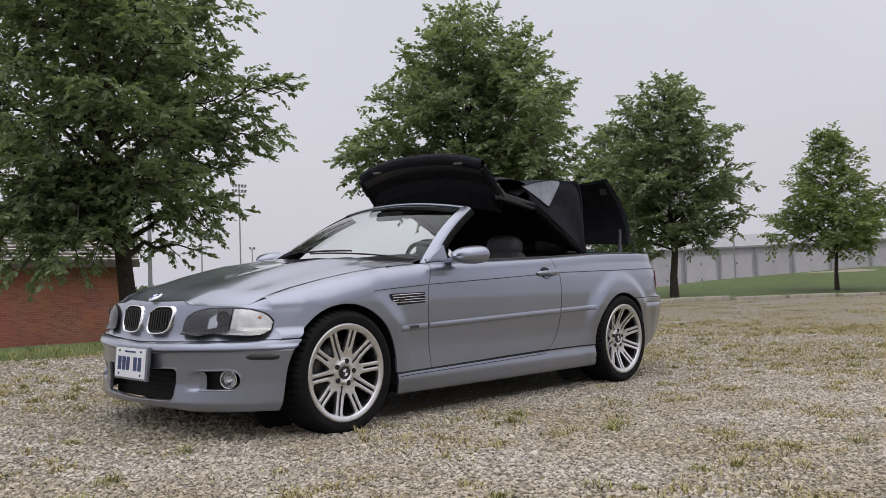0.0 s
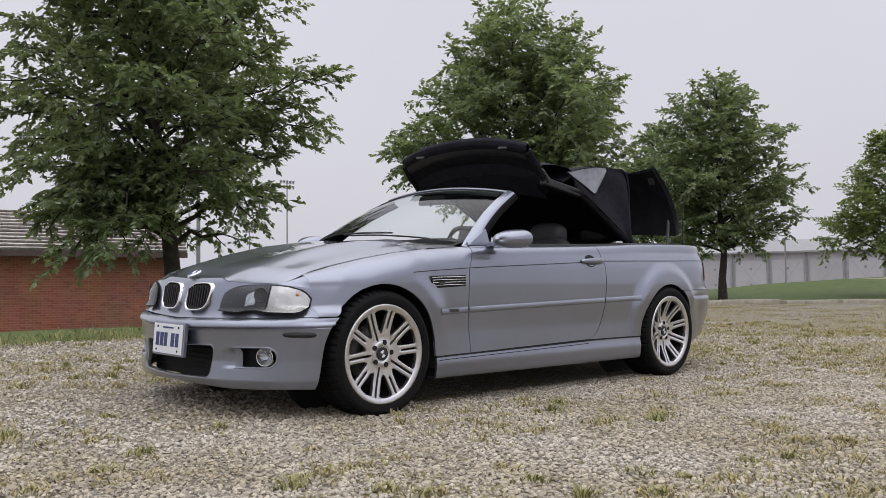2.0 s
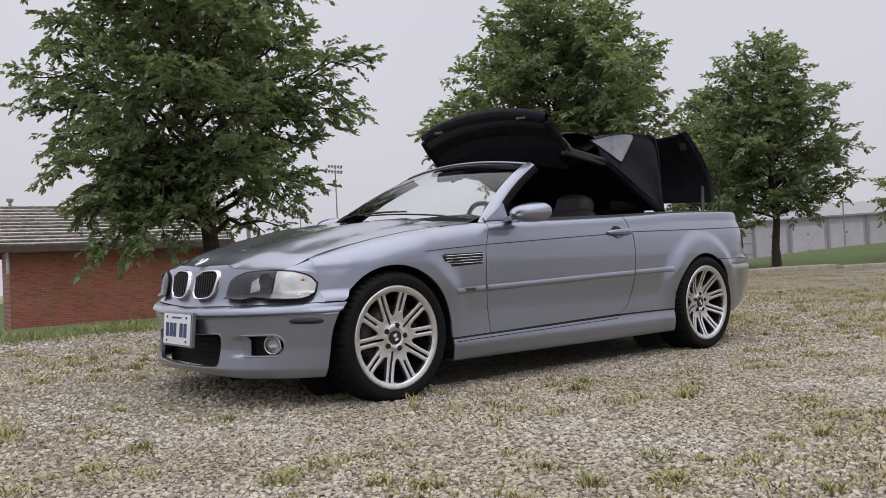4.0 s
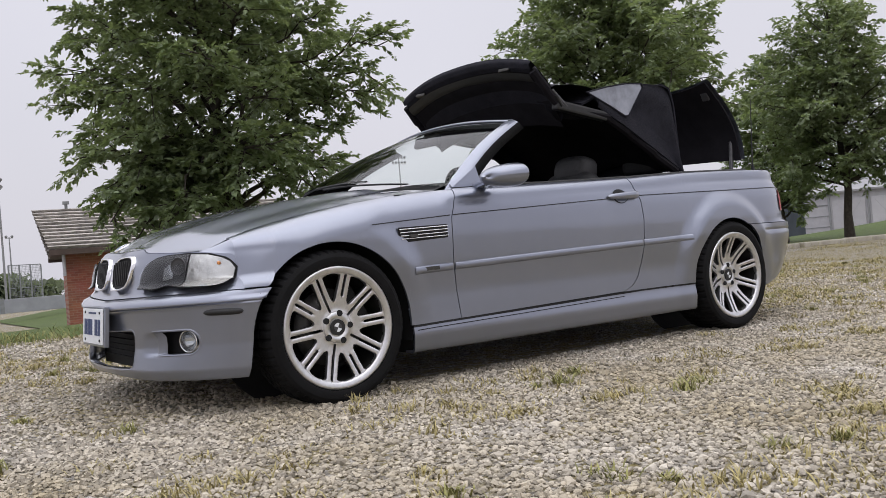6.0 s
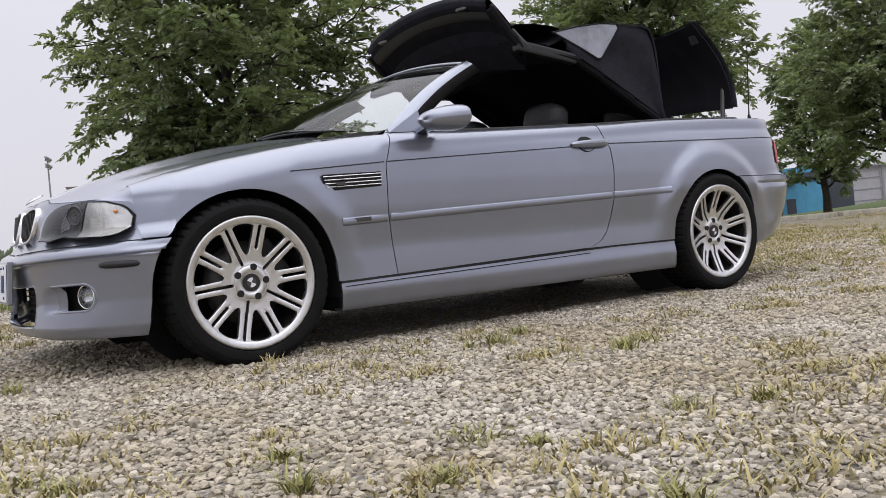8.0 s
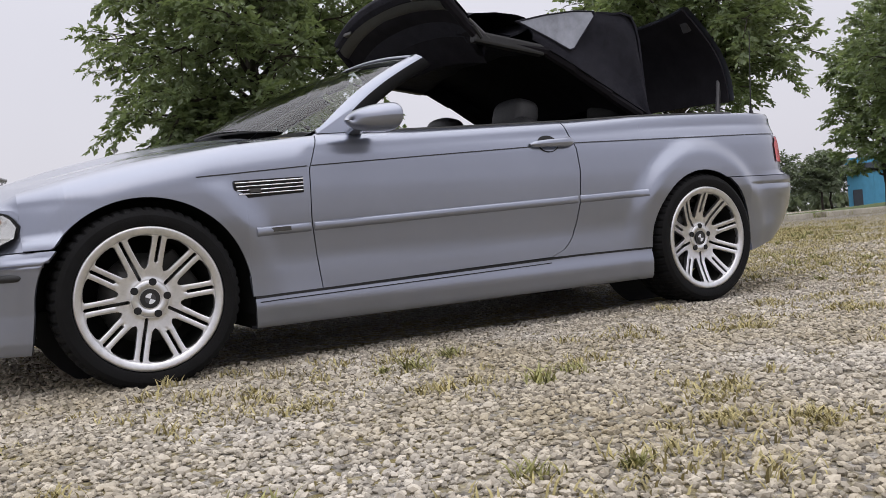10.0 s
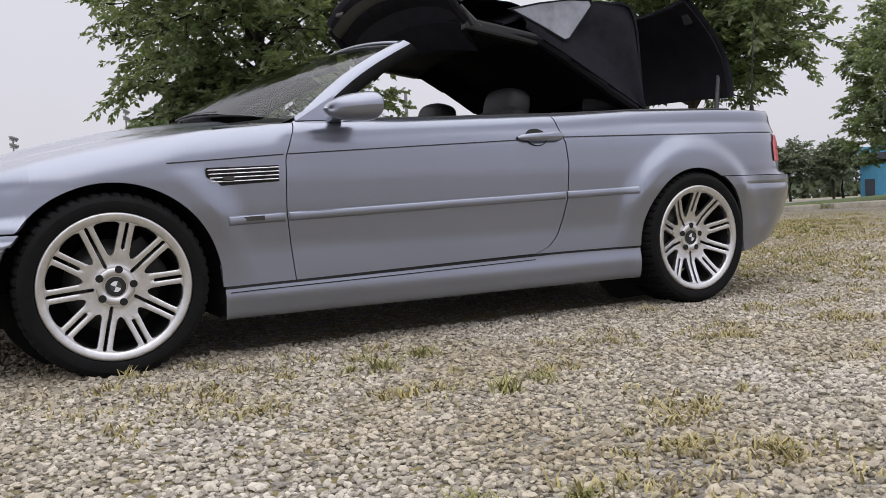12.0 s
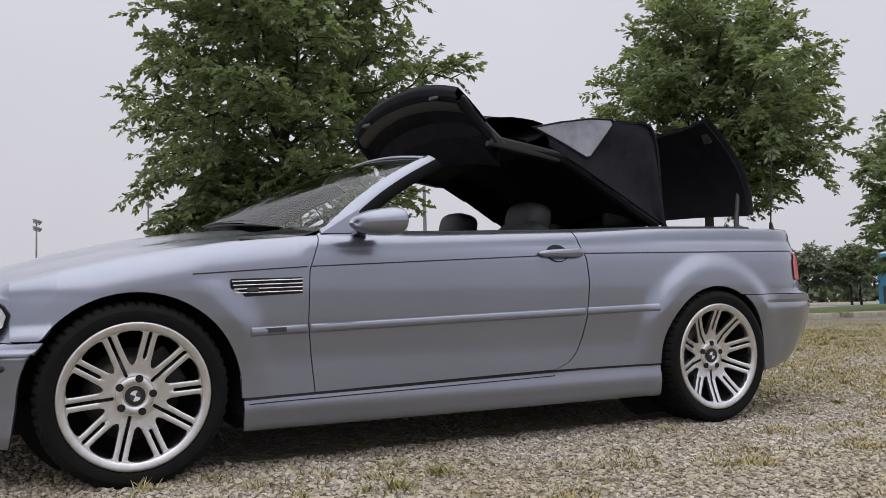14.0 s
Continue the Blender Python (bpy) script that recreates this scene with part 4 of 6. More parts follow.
# the folded middle section behind it, with its side boxes
middle = []
for x, z in ((0.20, 1.40), (0.19, 1.445), (0.24, 1.462), (0.36, 1.470), (0.48, 1.474), (0.53, 1.460), (0.59, 1.415), (0.645, 1.350), (0.655, 1.300), (0.60, 1.285), (0.42, 1.305), (0.26, 1.330), (0.20, 1.40)):
    middle.append([(x, 0.60 * u, z + 0.055 * (1 - abs(u) ** 2.4) + 0.006 * math.sin(11 * u + 20 * x)) for u in us])
sheet("middle_section", middle, FABRIC, top, "folded black cloth section")
for sgn in (-1, 1):
    bm = bmesh.new()
    box(bm, (0.40, 0.05, 0.055), (0.42, sgn * 0.605, 1.325), (0, 8, 0), 0.012)
    rod(bm, (0.215, sgn * 0.628, 1.40), (0.255, sgn * 0.630, 1.345), 0.012, 0.010, 8)
    part("hinge_box", bm, BLACK, top, "black plastic rail hinge")
for y in (-0.40, 0.40):
    bm = bmesh.new()
    p = roof_panel(0.05, y / 0.6, 0.06)
    box(bm, (0.03, 0.075, 0.018), (p[0], y, p[2]), (0, 12, 10), 0.005)
    rod(bm, (p[0], y - 0.02, p[2] - 0.004), (p[0] + 0.05, y + 0.02, p[2] - 0.02), 0.007, seg=8)
    part("latch", bm, STEEL, top, "metal roof latch")
trim = [[tuple(Vector(roof_panel(s, u * 0.96, 0.082 + 0.012 * math.sin(math.pi * min(1, s / 0.22)))) + Vector((0.012, 0, 0))) for u in us] for s in (0.0, 0.05, 0.11, 0.17, 0.22)]
sheet("header_trim", trim, BLACK, top, "glossy black header trim")
# the far side rail and its linkage reaching down behind the header
for sgn in (-1, 1):
    bm = bmesh.new()
    pts = [(0.08, 1.53), (0.17, 1.43), (0.26, 1.345), (0.64, 1.295), (0.80, 1.215), (1.02, 1.09), (1.22, 0.98)]
    for (xa, za), (xb, zb) in zip(pts, pts[1:]):
        rod(bm, (xa, sgn * 0.60, za), (xb, sgn * 0.61, zb), 0.024, 0.026, 8)
    part("side_rail", bm, LINING, top)
    bm = bmesh.new()
    rod(bm, (0.20, sgn * 0.615, 1.43), (0.30, sgn * 0.62, 1.34), 0.010, 0.012, 8)
    rod(bm, (0.09, sgn * 0.60, 1.55), (0.24, sgn * 0.60, 1.38), 0.010, 0.010, 8)
    part("linkage", bm, DULL, top)
# inner cloth between the rails, and the raised rear cloth with its window
inner = []
for s in np.linspace(0, 1, 10):
    x, z = lerp(s, [0, 0.35, 0.7, 1], [0.50, 0.72, 0.98, 1.22]), lerp(s, [0, 0.35, 0.7, 1], [1.33, 1.30, 1.18, 1.0])
    inner.append([(x, 0.585 * u, z + 0.05 * (1 - u * u) - 0.02 * math.sin(5 * u)) for u in np.linspace(-1, 1, 15)])
sheet("inner_cloth", inner, LINING, top)


def rear_profile(s):
    return lerp(s, [0, 0.12, 0.45, 0.68, 0.76, 0.82, 1.0], [0.46, 0.58, 0.98, 1.16, 1.225, 1.265, 1.300]), lerp(s, [0, 0.12, 0.45, 0.68, 0.76, 0.82, 1.0], [1.420, 1.465, 1.520, 1.528, 1.500, 1.43, 0.985])


cloth = []
for s in np.linspace(0, 1, 26):
    x, z = rear_profile(s)
    cloth.append([(x - 0.02 * u * u, 0.50 * u + 0.10 * u ** 3, z - 0.06 * abs(u) ** 4 * (1 - s) + 0.006 * math.sin(22 * s + 3 * u)) for u in np.linspace(-1, 1, 19)])
sheet("rear_cloth", cloth, FABRIC, top, "", 0.012)
for sgn in (-1, 1):
    cheek = []
    for t in np.linspace(0, 1, 14):
        hi = rear_profile(0.10 + 0.90 * t)
        lo = (lerp(t, [0, 0.5, 1], [0.55, 0.90, 1.27]), lerp(t, [0, 0.5, 1], [1.35, 1.165, 0.985]))
        cheek.append([(lo[0] + (hi[0] - lo[0]) * k, sgn * (0.615 - 0.035 * k + 0.014 * math.sin(7 * k + 4 * t)), lo[1] + (hi[1] - 0.02 - lo[1]) * k) for k in np.linspace(0, 1, 8)])
    sheet("side_cloth", cheek, FABRIC, top, "", 0.01, flip=sgn > 0)
    pane = [(0.47, 1.43), (0.64, 1.470), (0.82, 1.500), (0.945, 1.505), (0.955, 1.485), (0.795, 1.310), (0.765, 1.302), (0.64, 1.36)]
    verts = [(x, sgn * (0.633 - 0.11 * (z - 1.30)), z) for x, z in pane]
    # not see-through: its mottled metal grey stands for the sky in the glass
    mesh("rear_window", verts, [tuple(range(8)) if sgn > 0 else tuple(reversed(range(8)))], SKY_SHEEN_PANE, top, "opaque grey rear window pane with imitated sky sheen", smooth=False)
    rim = []
    for k in range(9):
        x, z = pane[k % 8]
        cx, cz = 0.79, 1.42
        rim.append([(cx + (x - cx) * g, sgn * (0.633 - 0.11 * (z - 1.30) + o), cz + (z - cz) * g) for g, o in ((0.96, 0.002), (1.0, 0.008), (1.06, 0.002))])
    sheet("window_rim", rim, FABRIC, top)
sheet("window_backing", [[(x, y, z) for y in (-0.45, 0.45)] for x, z in ((0.62, 1.43), (0.8, 1.36), (0.95, 1.46))], LINING, top)

lid = new("roof_lid")
lid.parent = car
lid["label"] = "open roof storage lid with black underside"


def lid_point(s, u, off=0.0):
    """The lid, hinged at its rear: s from 0 at the hinge to 1 at its raised front edge."""
    reach = 0.57 - 0.05 * (1 - abs(u) ** 3) if abs(u) < 1 else 0.57
    d = s * reach
    x = 1.845 - 0.30 * d - 0.25 * d * d + 0.07 * math.sin(math.pi * s)
    z = 1.045 + 0.90 * d
    return (x + off * 0.95, (0.66 - 0.06 * s) * u, z + off * 0.3 + 0.02 * (1 - u * u))


lu = [-1, -0.97, -0.92, -0.85, -0.75, -0.6, -0.4, -0.2, 0, 0.2, 0.4, 0.6, 0.75, 0.85, 0.92, 0.97, 1]
rows = [[lid_point(s, u, 0.03) for u in lu] for s in np.linspace(0, 1, 10)] + [[lid_point(1.02, u, 0.0) for u in lu]]
sheet("panel", rows, PAINT, lid)
under = [[lid_point(s, u * 0.985, 0.0) for u in lu] for s in np.linspace(0.0, 1.0, 10)]
sheet("underside", under, LINING, lid, "black lined underside", 0.01)
for sgn in (-1, 1):
    bm = bmesh.new()
    p = lid_point(0.25, sgn * 0.9)
    rod(bm, (1.80, sgn * 0.60, 0.96), p, 0.014, seg=8)
    part("hinge_arm", bm, DULL, lid)
    bm = bmesh.new()
    p = lid_point(0.86, sgn * 0.88, -0.012)
    box(bm, (0.02, 0.05, 0.06), p, (0, -25, 0), 0.006)
    part("catch", bm, DULL, lid)
bm = bmesh.new()
rod(bm, (2.17, -0.52, 0.985), (2.165, -0.52, 1.03), 0.016, 0.008, 10)
rod(bm, (2.165, -0.52, 1.03), (2.19, -0.52, 1.48), 0.0045, 0.0025, 6)
part("aerial", bm, BLACK, car, "thin black aerial")


# ---- wheels ----
def tyre_mesh(width, name, parent):
    h = width / 2
    prof = [(0.2585, -h + 0.012), (0.262, -h + 0.002), (0.278, -h - 0.004), (0.296, -h - 0.003), (0.312, -h + 0.006), (0.322, -h + 0.020), (0.327, -h + 0.04), (0.329, -h + 0.075), (0.323, -h + 0.078), (0.323, -h + 0.086), (0.3295, -h + 0.09), (0.3295, -0.006), (0.323, -0.004), (0.323, 0.004), (0.3295, 0.006), (0.3295, h - 0.09), (0.323, h - 0.086), (0.323, h - 0.078), (0.329, h - 0.075), (0.327, h - 0.04), (0.322, h - 0.02), (0.312, h - 0.006), (0.29, h), (0.2585, h - 0.012)]
    cut = lambda k, i: -0.008 if k % 4 == 0 and i in (5, 6, 7, 10, 11, 14, 15, 18, 19, 20) else 0
    v, f = lathe(prof, 216, cut)
    ob = mesh(name, v, f, RUBBER, parent)
    ob.data.set_sharp_from_angle(angle=radians(25))
    return ob


RIM = 0.2590


def rim_face(rise):
    """The cast face: a dished hub, ten twin spokes whose slots reach in deep or short by turns, and windows with round corners."""
    spokes = []
    for long in (True, False):
        slot_in = 0.268 if long else 0.50
        rs = sorted({0.05, 0.10, 0.15, 0.20, 0.24, 0.262, 0.268, 0.275, 0.285, 0.31, 0.35, 0.39, 0.405, 0.415, 0.425, 0.435, 0.45, 0.465, 0.48, 0.492, 0.50, 0.506, 0.518, 0.55, 0.60, 0.66, 0.72, 0.78, 0.82, 0.835, 0.845, 0.855, 0.865, 0.872, 0.88, 0.89})
        verts, faces = [], []
        for sg in (-1, 1):
            start = len(verts)
            for r in rs:
                half = radians(18)
                arm = lerp(r, [0.4, 0.5, 0.7, 0.89], [0.104, 0.098, 0.093, 0.097]) / r
                if r <= 0.415 or r >= 0.88:
                    out = half
                elif r < 0.48:
                    u = (0.48 - r) / 0.065
                    out = arm + (half - arm) * (1 - math.sqrt(max(0.0, 1 - u ** 2.6)))
                elif r > 0.835:
                    u = (r - 0.835) / 0.045
                    out = arm + (half - arm) * (1 - math.sqrt(max(0.0, 1 - u ** 2.6)))
                else:
                    out = arm
                slot = 0.0
                if slot_in <= r <= 0.872:
                    slot = 0.0235 * math.sqrt(min(1.0, max(0.02, (r - slot_in) / 0.018, 0.0), max(0.02, (0.873 - r) / 0.012))) / r
                depth = lerp(r, [0.05, 0.27, 0.30, 0.45, 0.65, 0.89], [0.0, 0.0, -0.002, 0.06 * rise, 0.45 * rise, rise])
                for c in range(6):
                    t = c / 5
                    ang = slot + (min(out, half) - slot) * t
                    dip = 0.0
                    if 0.45 < r < 0.85 and c in (0, 5):
                        dip = 0.0022
                    x, z = RIM * r * math.sin(sg * ang), RIM * r * math.cos(ang)
                    verts.append((x, -depth + dip, z))
            n = len(rs)
            for i in range(n - 1):
                for c in range(5):
                    q = (start + i * 6 + c, start + i * 6 + c + 1, start + (i + 1) * 6 + c + 1, start + (i + 1) * 6 + c)
                    faces.append(q if sg < 0 else q[::-1])
        me = bpy.data.meshes.new("spoke")
        me.from_pydata(verts, [], faces)
        bm = bmesh.new()
        bm.from_mesh(me)
        bmesh.ops.remove_doubles(bm, verts=bm.verts, dist=0.00015)
        bmesh.ops.recalc_face_normals(bm, faces=bm.faces)
        if sum(f.normal.y for f in bm.faces) > 0:
            bmesh.ops.reverse_faces(bm, faces=bm.faces)
        deep = bmesh.ops.extrude_face_region(bm, geom=list(bm.faces))
        bmesh.ops.translate(bm, verts=[g for g in deep["geom"] if isinstance(g, bmesh.types.BMVert)], vec=(0, 0.020, 0))
        bmesh.ops.recalc_face_normals(bm, faces=bm.faces)
        bm.to_mesh(me)
        bm.free()
        me.shade_smooth()
        me.set_sharp_from_angle(angle=radians(38))
        me.materials.append(ALLOY)
        spokes.append(me)
    return spokes


FACES = {}


def wheel(at, width, lip, hub, steer_by=0.0, side_sign=-1, spin=0.0):
    """A wheel whose outer face looks towards -y; lip and hub: how far out the rim's lip and the hub's face lie from its middle."""
    w = new("wheel")
    w.parent, w.location = car, at
    w.rotation_euler = (0, radians(spin), radians(steer_by) + (0 if side_sign < 0 else math.pi))
    tyre_mesh(width, "tyre", w)
    prof = [(0.2270, -lip + 0.024), (0.2270, -lip + 0.010), (0.2310, -lip + 0.006), (0.2500, -lip), (0.2580, -lip + 0.002), (0.2590, -lip + 0.012), (0.2480, -lip + 0.018), (0.244, -lip + 0.03)]
    v, f = lathe(prof, 96)
    mesh("rim_lip", v, f, ALLOY, w, "polished alloy lip")
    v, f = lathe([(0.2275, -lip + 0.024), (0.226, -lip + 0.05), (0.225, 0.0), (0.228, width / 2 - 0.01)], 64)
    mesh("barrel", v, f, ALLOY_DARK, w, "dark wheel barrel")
    v, f = lathe([(0.0, -hub + 0.004), (0.036, -hub + 0.004), (0.040, -hub - 0.004), (0.062, -hub - 0.004), (0.066, -hub), (0.066, -hub + 0.01)], 48)
    mesh("hub", v, f, ALLOY, w)
    rise = lip - 0.010 - hub
    if rise not in FACES:
        FACES[rise] = rim_face(rise)
    for k in range(10):
        s = new("spoke", FACES[rise][k % 2])
        s.parent = w
        s.matrix_local = Matrix.Translation((0, -hub, 0)) @ Matrix.Rotation(radians(36 * k), 4, "Y")
    for k in range(5):
        a = radians(72 * k + 54)
        bm = bmesh.new()
        rod(bm, (0.060 * math.cos(a), -hub - 0.0055, 0.060 * math.sin(a)), (0.060 * math.cos(a), -hub + 0.02, 0.060 * math.sin(a)), 0.0135, seg=14)
        part("bolt_hole", bm, GAP, w)
    bm = bmesh.new()
    rod(bm, (0, -hub - 0.006, 0), (0, -hub + 0.01, 0), 0.0345, 0.0345, 28)
    part("cap", bm, BLACK, w, "round black centre cap")
    for k in range(4):
        bm = bmesh.new()
        ring = [bm.verts.new((0.019 * math.cos(radians(90 * k + a + 45)), -hub - 0.0075, 0.019 * math.sin(radians(90 * k + a + 45)))) for a in range(0, 91, 15)]
        mid = bm.verts.new((0, -hub - 0.0075, 0))
        for a, b in zip(ring, ring[1:]):
            bm.faces.new((mid, a, b))
        part("cap_quarter", bm, DULL if k % 2 else WHITE, w)
    v, f = lathe([(0.06, 0.0), (0.163, 0.0), (0.163, 0.024), (0.06, 0.024)], 48)
    mesh("brake_disc", [(x, y - hub + 0.075, z) for x, y, z in v], f, STEEL, w, "steel brake disc")
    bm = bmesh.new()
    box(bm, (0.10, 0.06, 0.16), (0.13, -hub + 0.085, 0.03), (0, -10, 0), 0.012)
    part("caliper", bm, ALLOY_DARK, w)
    return w


wheel((CAR_AXLE_F, -0.754, HUB_F), 0.232, 0.114, 0.088, steer_by=-1, spin=-23)
wheel((CAR_AXLE_R, -0.762, HUB_Z), 0.262, 0.131, 0.070, spin=-34)
wheel((CAR_AXLE_F, 0.754, HUB_F), 0.232, 0.114, 0.088, steer_by=-1, side_sign=1, spin=30)
wheel((CAR_AXLE_R, 0.762, HUB_Z), 0.262, 0.131, 0.070, side_sign=1, spin=50)


# ---- ground ----
def gravel_mat():
    m = bpy.data.materials.new("gravel")
    m.use_nodes = True
    n, l = m.node_tree.nodes, m.node_tree.links
    b = n["Principled BSDF"]
    b.inputs["Roughness"].default_value = 0.9
    co = n.new("ShaderNodeTexCoord")
    vo = n.new("ShaderNodeTexVoronoi")
    vo.inputs["Scale"].default_value = 52
    l.new(co.outputs["Object"], vo.inputs["Vector"])
    ra = n.new("ShaderNodeValToRGB")
    ra.color_ramp.elements[0].color, ra.color_ramp.elements[1].color = (0.145, 0.13, 0.11, 1), (0.51, 0.475, 0.425, 1)
    sep = n.new("ShaderNodeSeparateColor")
    l.new(vo.outputs["Color"], sep.inputs[0])
    l.new(sep.outputs[0], ra.inputs["Fac"])
    # thin grass and dust in patches
    no = n.new("ShaderNodeTexNoise")
    no.inputs["Scale"].default_value, no.inputs["Detail"].default_value, no.inputs["Roughness"].default_value = 0.55, 9, 0.7
    l.new(co.outputs["Object"], no.inputs["Vector"])
    pr = n.new("ShaderNodeValToRGB")
    pr.color_ramp.elements[0].position, pr.color_ramp.elements[1].position = 0.36, 0.52
    pr.color_ramp.elements[0].color, pr.color_ramp.elements[1].color = (0, 0, 0, 1), (0.95, 0.95, 0.95, 1)
    l.new(no.outputs["Fac"], pr.inputs["Fac"])
    fine_n = n.new("ShaderNodeTexNoise")
    fine_n.inputs["Scale"].default_value, fine_n.inputs["Detail"].default_value = 25, 4
    l.new(co.outputs["Object"], fine_n.inputs["Vector"])
    fm = n.new("ShaderNodeMath")
    fm.operation = "MULTIPLY"
    fr = n.new("ShaderNodeValToRGB")
    fr.color_ramp.elements[0].position, fr.color_ramp.elements[1].position = 0.42, 0.58
    l.new(fine_n.outputs["Fac"], fr.inputs["Fac"])
    l.new(pr.outputs["Color"], fm.inputs[0])
    l.new(fr.outputs["Color"], fm.inputs[1])
    mx = n.new("ShaderNodeMix")
    mx.data_type = "RGBA"
    mx.inputs["B"].default_value = (0.27, 0.22, 0.085, 1)
    l.new(fm.outputs[0], mx.inputs["Factor"])
    l.new(ra.outputs["Color"], mx.inputs["A"])
    l.new(mx.outputs["Result"], b.inputs["Base Color"])
    bp = n.new("ShaderNodeBump")
    bp.inputs["Strength"].default_value, bp.inputs["Distance"].default_value = 1.0, 0.03
    iv = n.new("ShaderNodeMath")
    iv.operation, iv.inputs[0].default_value = "SUBTRACT", 1.0
    l.new(vo.outputs["Distance"], iv.inputs[1])
    l.new(iv.outputs[0], bp.inputs["Height"])
    l.new(bp.outputs["Normal"], b.inputs["Normal"])
    return m


GRAVEL = gravel_mat()
GRASS = mat("lawn", (0.060, 0.088, 0.012), 0.9, var=0.5, scale=1.2, bump=0.8, bump_scale=40, dark=(0.046, 0.072, 0.011))
CONCRETE = mat("concrete", (0.42, 0.39, 0.325), 0.9, var=0.3, scale=5, bump=0.3, bump_scale=60)
ROAD = mat("pale_asphalt", (0.24, 0.23, 0.22), 0.9, var=0.25, scale=2, bump=0.3, bump_scale=90)
BARK = mat("bark", (0.055, 0.045, 0.036), 0.95, var=0.5, scale=9, bump=1.0, bump_scale=40)


def verge(x):
    """The line where gravel gives way to the verge."""
    return lerp(x, [-60, -2, 1, 5, 12, 18, 22.4, 26.5, 36, 60], [4.7, 4.4, 4.9, 6.2, 7.2, 7.1, 5.7, 4.3, 1.0, -7.0])


def lot_height(y):
    """The gently sloping plane of the lot."""
    return 0.028 + 0.0329 * np.maximum(y, -15.0)


def ground_height(x, y):
    d = y - verge(x)
    crest = max(verge(x), lerp(x, [3, 7], [6.2, 5.0]))
    z = float(lot_height(min(y, crest)))
    if y > crest:
        z += (lerp(x, [9, 17], [-0.67, 0.15]) - z) * min(1, (y - crest) / 13)
    if d > 0 and x > 8:
        rise = min(1, max(0, (x - 22) / 14)) * min(1, max(0.0, (20 - y) / 9))
        z += 0.05 * min(1, d) + 1.15 * rise * min(1, d / 14) - 0.5 * min(1, max(0, (d - 14) / 12)) * rise
    return z


axis_x = np.unique(np.concatenate([np.linspace(-2500, -60, 8), np.linspace(-60, -10, 11), np.linspace(-10, 40, 51), np.linspace(40, 120, 17), np.linspace(120, 2500, 8)]))
axis_y = np.unique(np.concatenate([np.linspace(-2500, -60, 8), np.linspace(-60, -10, 11), np.linspace(-10, 40, 51), np.linspace(40, 120, 17), np.linspace(120, 2500, 8)]))
gv = [(x, y, ground_height(x, y) - (0.03 if y > verge(x) + 0.3 else 0)) for x in axis_x for y in axis_y]
ground = mesh("ground", gv, quads(len(axis_x), len(axis_y), True), GRAVEL)
tagged(ground, "pale crushed-stone parking lot with thin dry grass", "ground", kind="structure")
lawn_pts = []
for d in (0.0, 0.15, 0.6, 1.5, 3, 5, 7, 10, 14, 20, 28, 40, 60):
    row = []
    for x in np.linspace(-60, 60, 121):
        deep = min(d, lerp(x, [3.0, 9.0], [5.2, 60]))
        row.append((x, verge(x) + deep, ground_height(x, verge(x) + deep + 0.01) + (0.02 if d else 0)))
    lawn_pts.append(row)
lawn = sheet("lawn", lawn_pts, GRASS)
tagged(lawn, "mown green grass verge and low bank", "lawn", kind="structure")


# ---- trees ----
LEAF = {}


def leaf_mat(key, color, back):
    m = mat("leaf_" + key, color, 0.45, var=0.45, scale=0.9, island=0.52, spec=0.5)
    n, l = m.node_tree.nodes, m.node_tree.links
    tr, ad = n.new("ShaderNodeBsdfTranslucent"), n.new("ShaderNodeMixShader")
    tr.inputs["Color"].default_value = (*back, 1)
    ad.inputs["Fac"].default_value = 0.36
    l.new(n["Principled BSDF"].outputs[0], ad.inputs[1])
    l.new(tr.outputs[0], ad.inputs[2])
    l.new(ad.outputs[0], n["Material Output"].inputs["Surface"])
    return m


LEAF["dark"] = leaf_mat("dark", (0.182, 0.226, 0.132), (0.325, 0.41, 0.135))
LEAF["light"] = leaf_mat("light", (0.17, 0.22, 0.075), (0.32, 0.40, 0.10))
LEAF["far"] = leaf_mat("far", (0.155, 0.185, 0.125), (0.22, 0.275, 0.125))


def tubes(name, segs, material, parent):
    """Tapered five-sided limbs and twigs as one mesh: rows (a, b, radius at a, radius at b)."""
    sides = 5
    a = np.array([q[0] for q in segs], float)
    b = np.array([q[1] for q in segs], float)
    ra = np.array([q[2] for q in segs])[:, None, None]
    rb = np.array([q[3] for q in segs])[:, None, None]
    d = b - a
    d /= np.linalg.norm(d, axis=1, keepdims=True) + 1e-9
    u = np.cross(d, np.array([0.31, 0.17, 0.94]) + np.array([0.6, 0, -0.6]) * (np.abs(d[:, 2:]) > 0.9))
    u /= np.linalg.norm(u, axis=1, keepdims=True) + 1e-9
    w = np.cross(d, u)
    ang = 2 * np.pi * np.arange(sides) / sides
    ring = u[:, None] * np.cos(ang)[None, :, None] + w[:, None] * np.sin(ang)[None, :, None]
    v = np.concatenate([a[:, None] + ring * ra, b[:, None] + ring * rb], 1).reshape(-1, 3)
    k = np.arange(sides)
    quad = np.stack([k, (k + 1) % sides, (k + 1) % sides + sides, k + sides], 1)
    f = (np.arange(len(segs)) * 2 * sides)[:, None, None] + quad[None]
    me = bpy.data.meshes.new(name)
    me.from_pydata(v.tolist(), [], f.reshape(-1, 4).tolist())
    me.materials.append(material)
    me.shade_smooth()
    ob = new(name, me)
    ob.parent = parent
    return ob


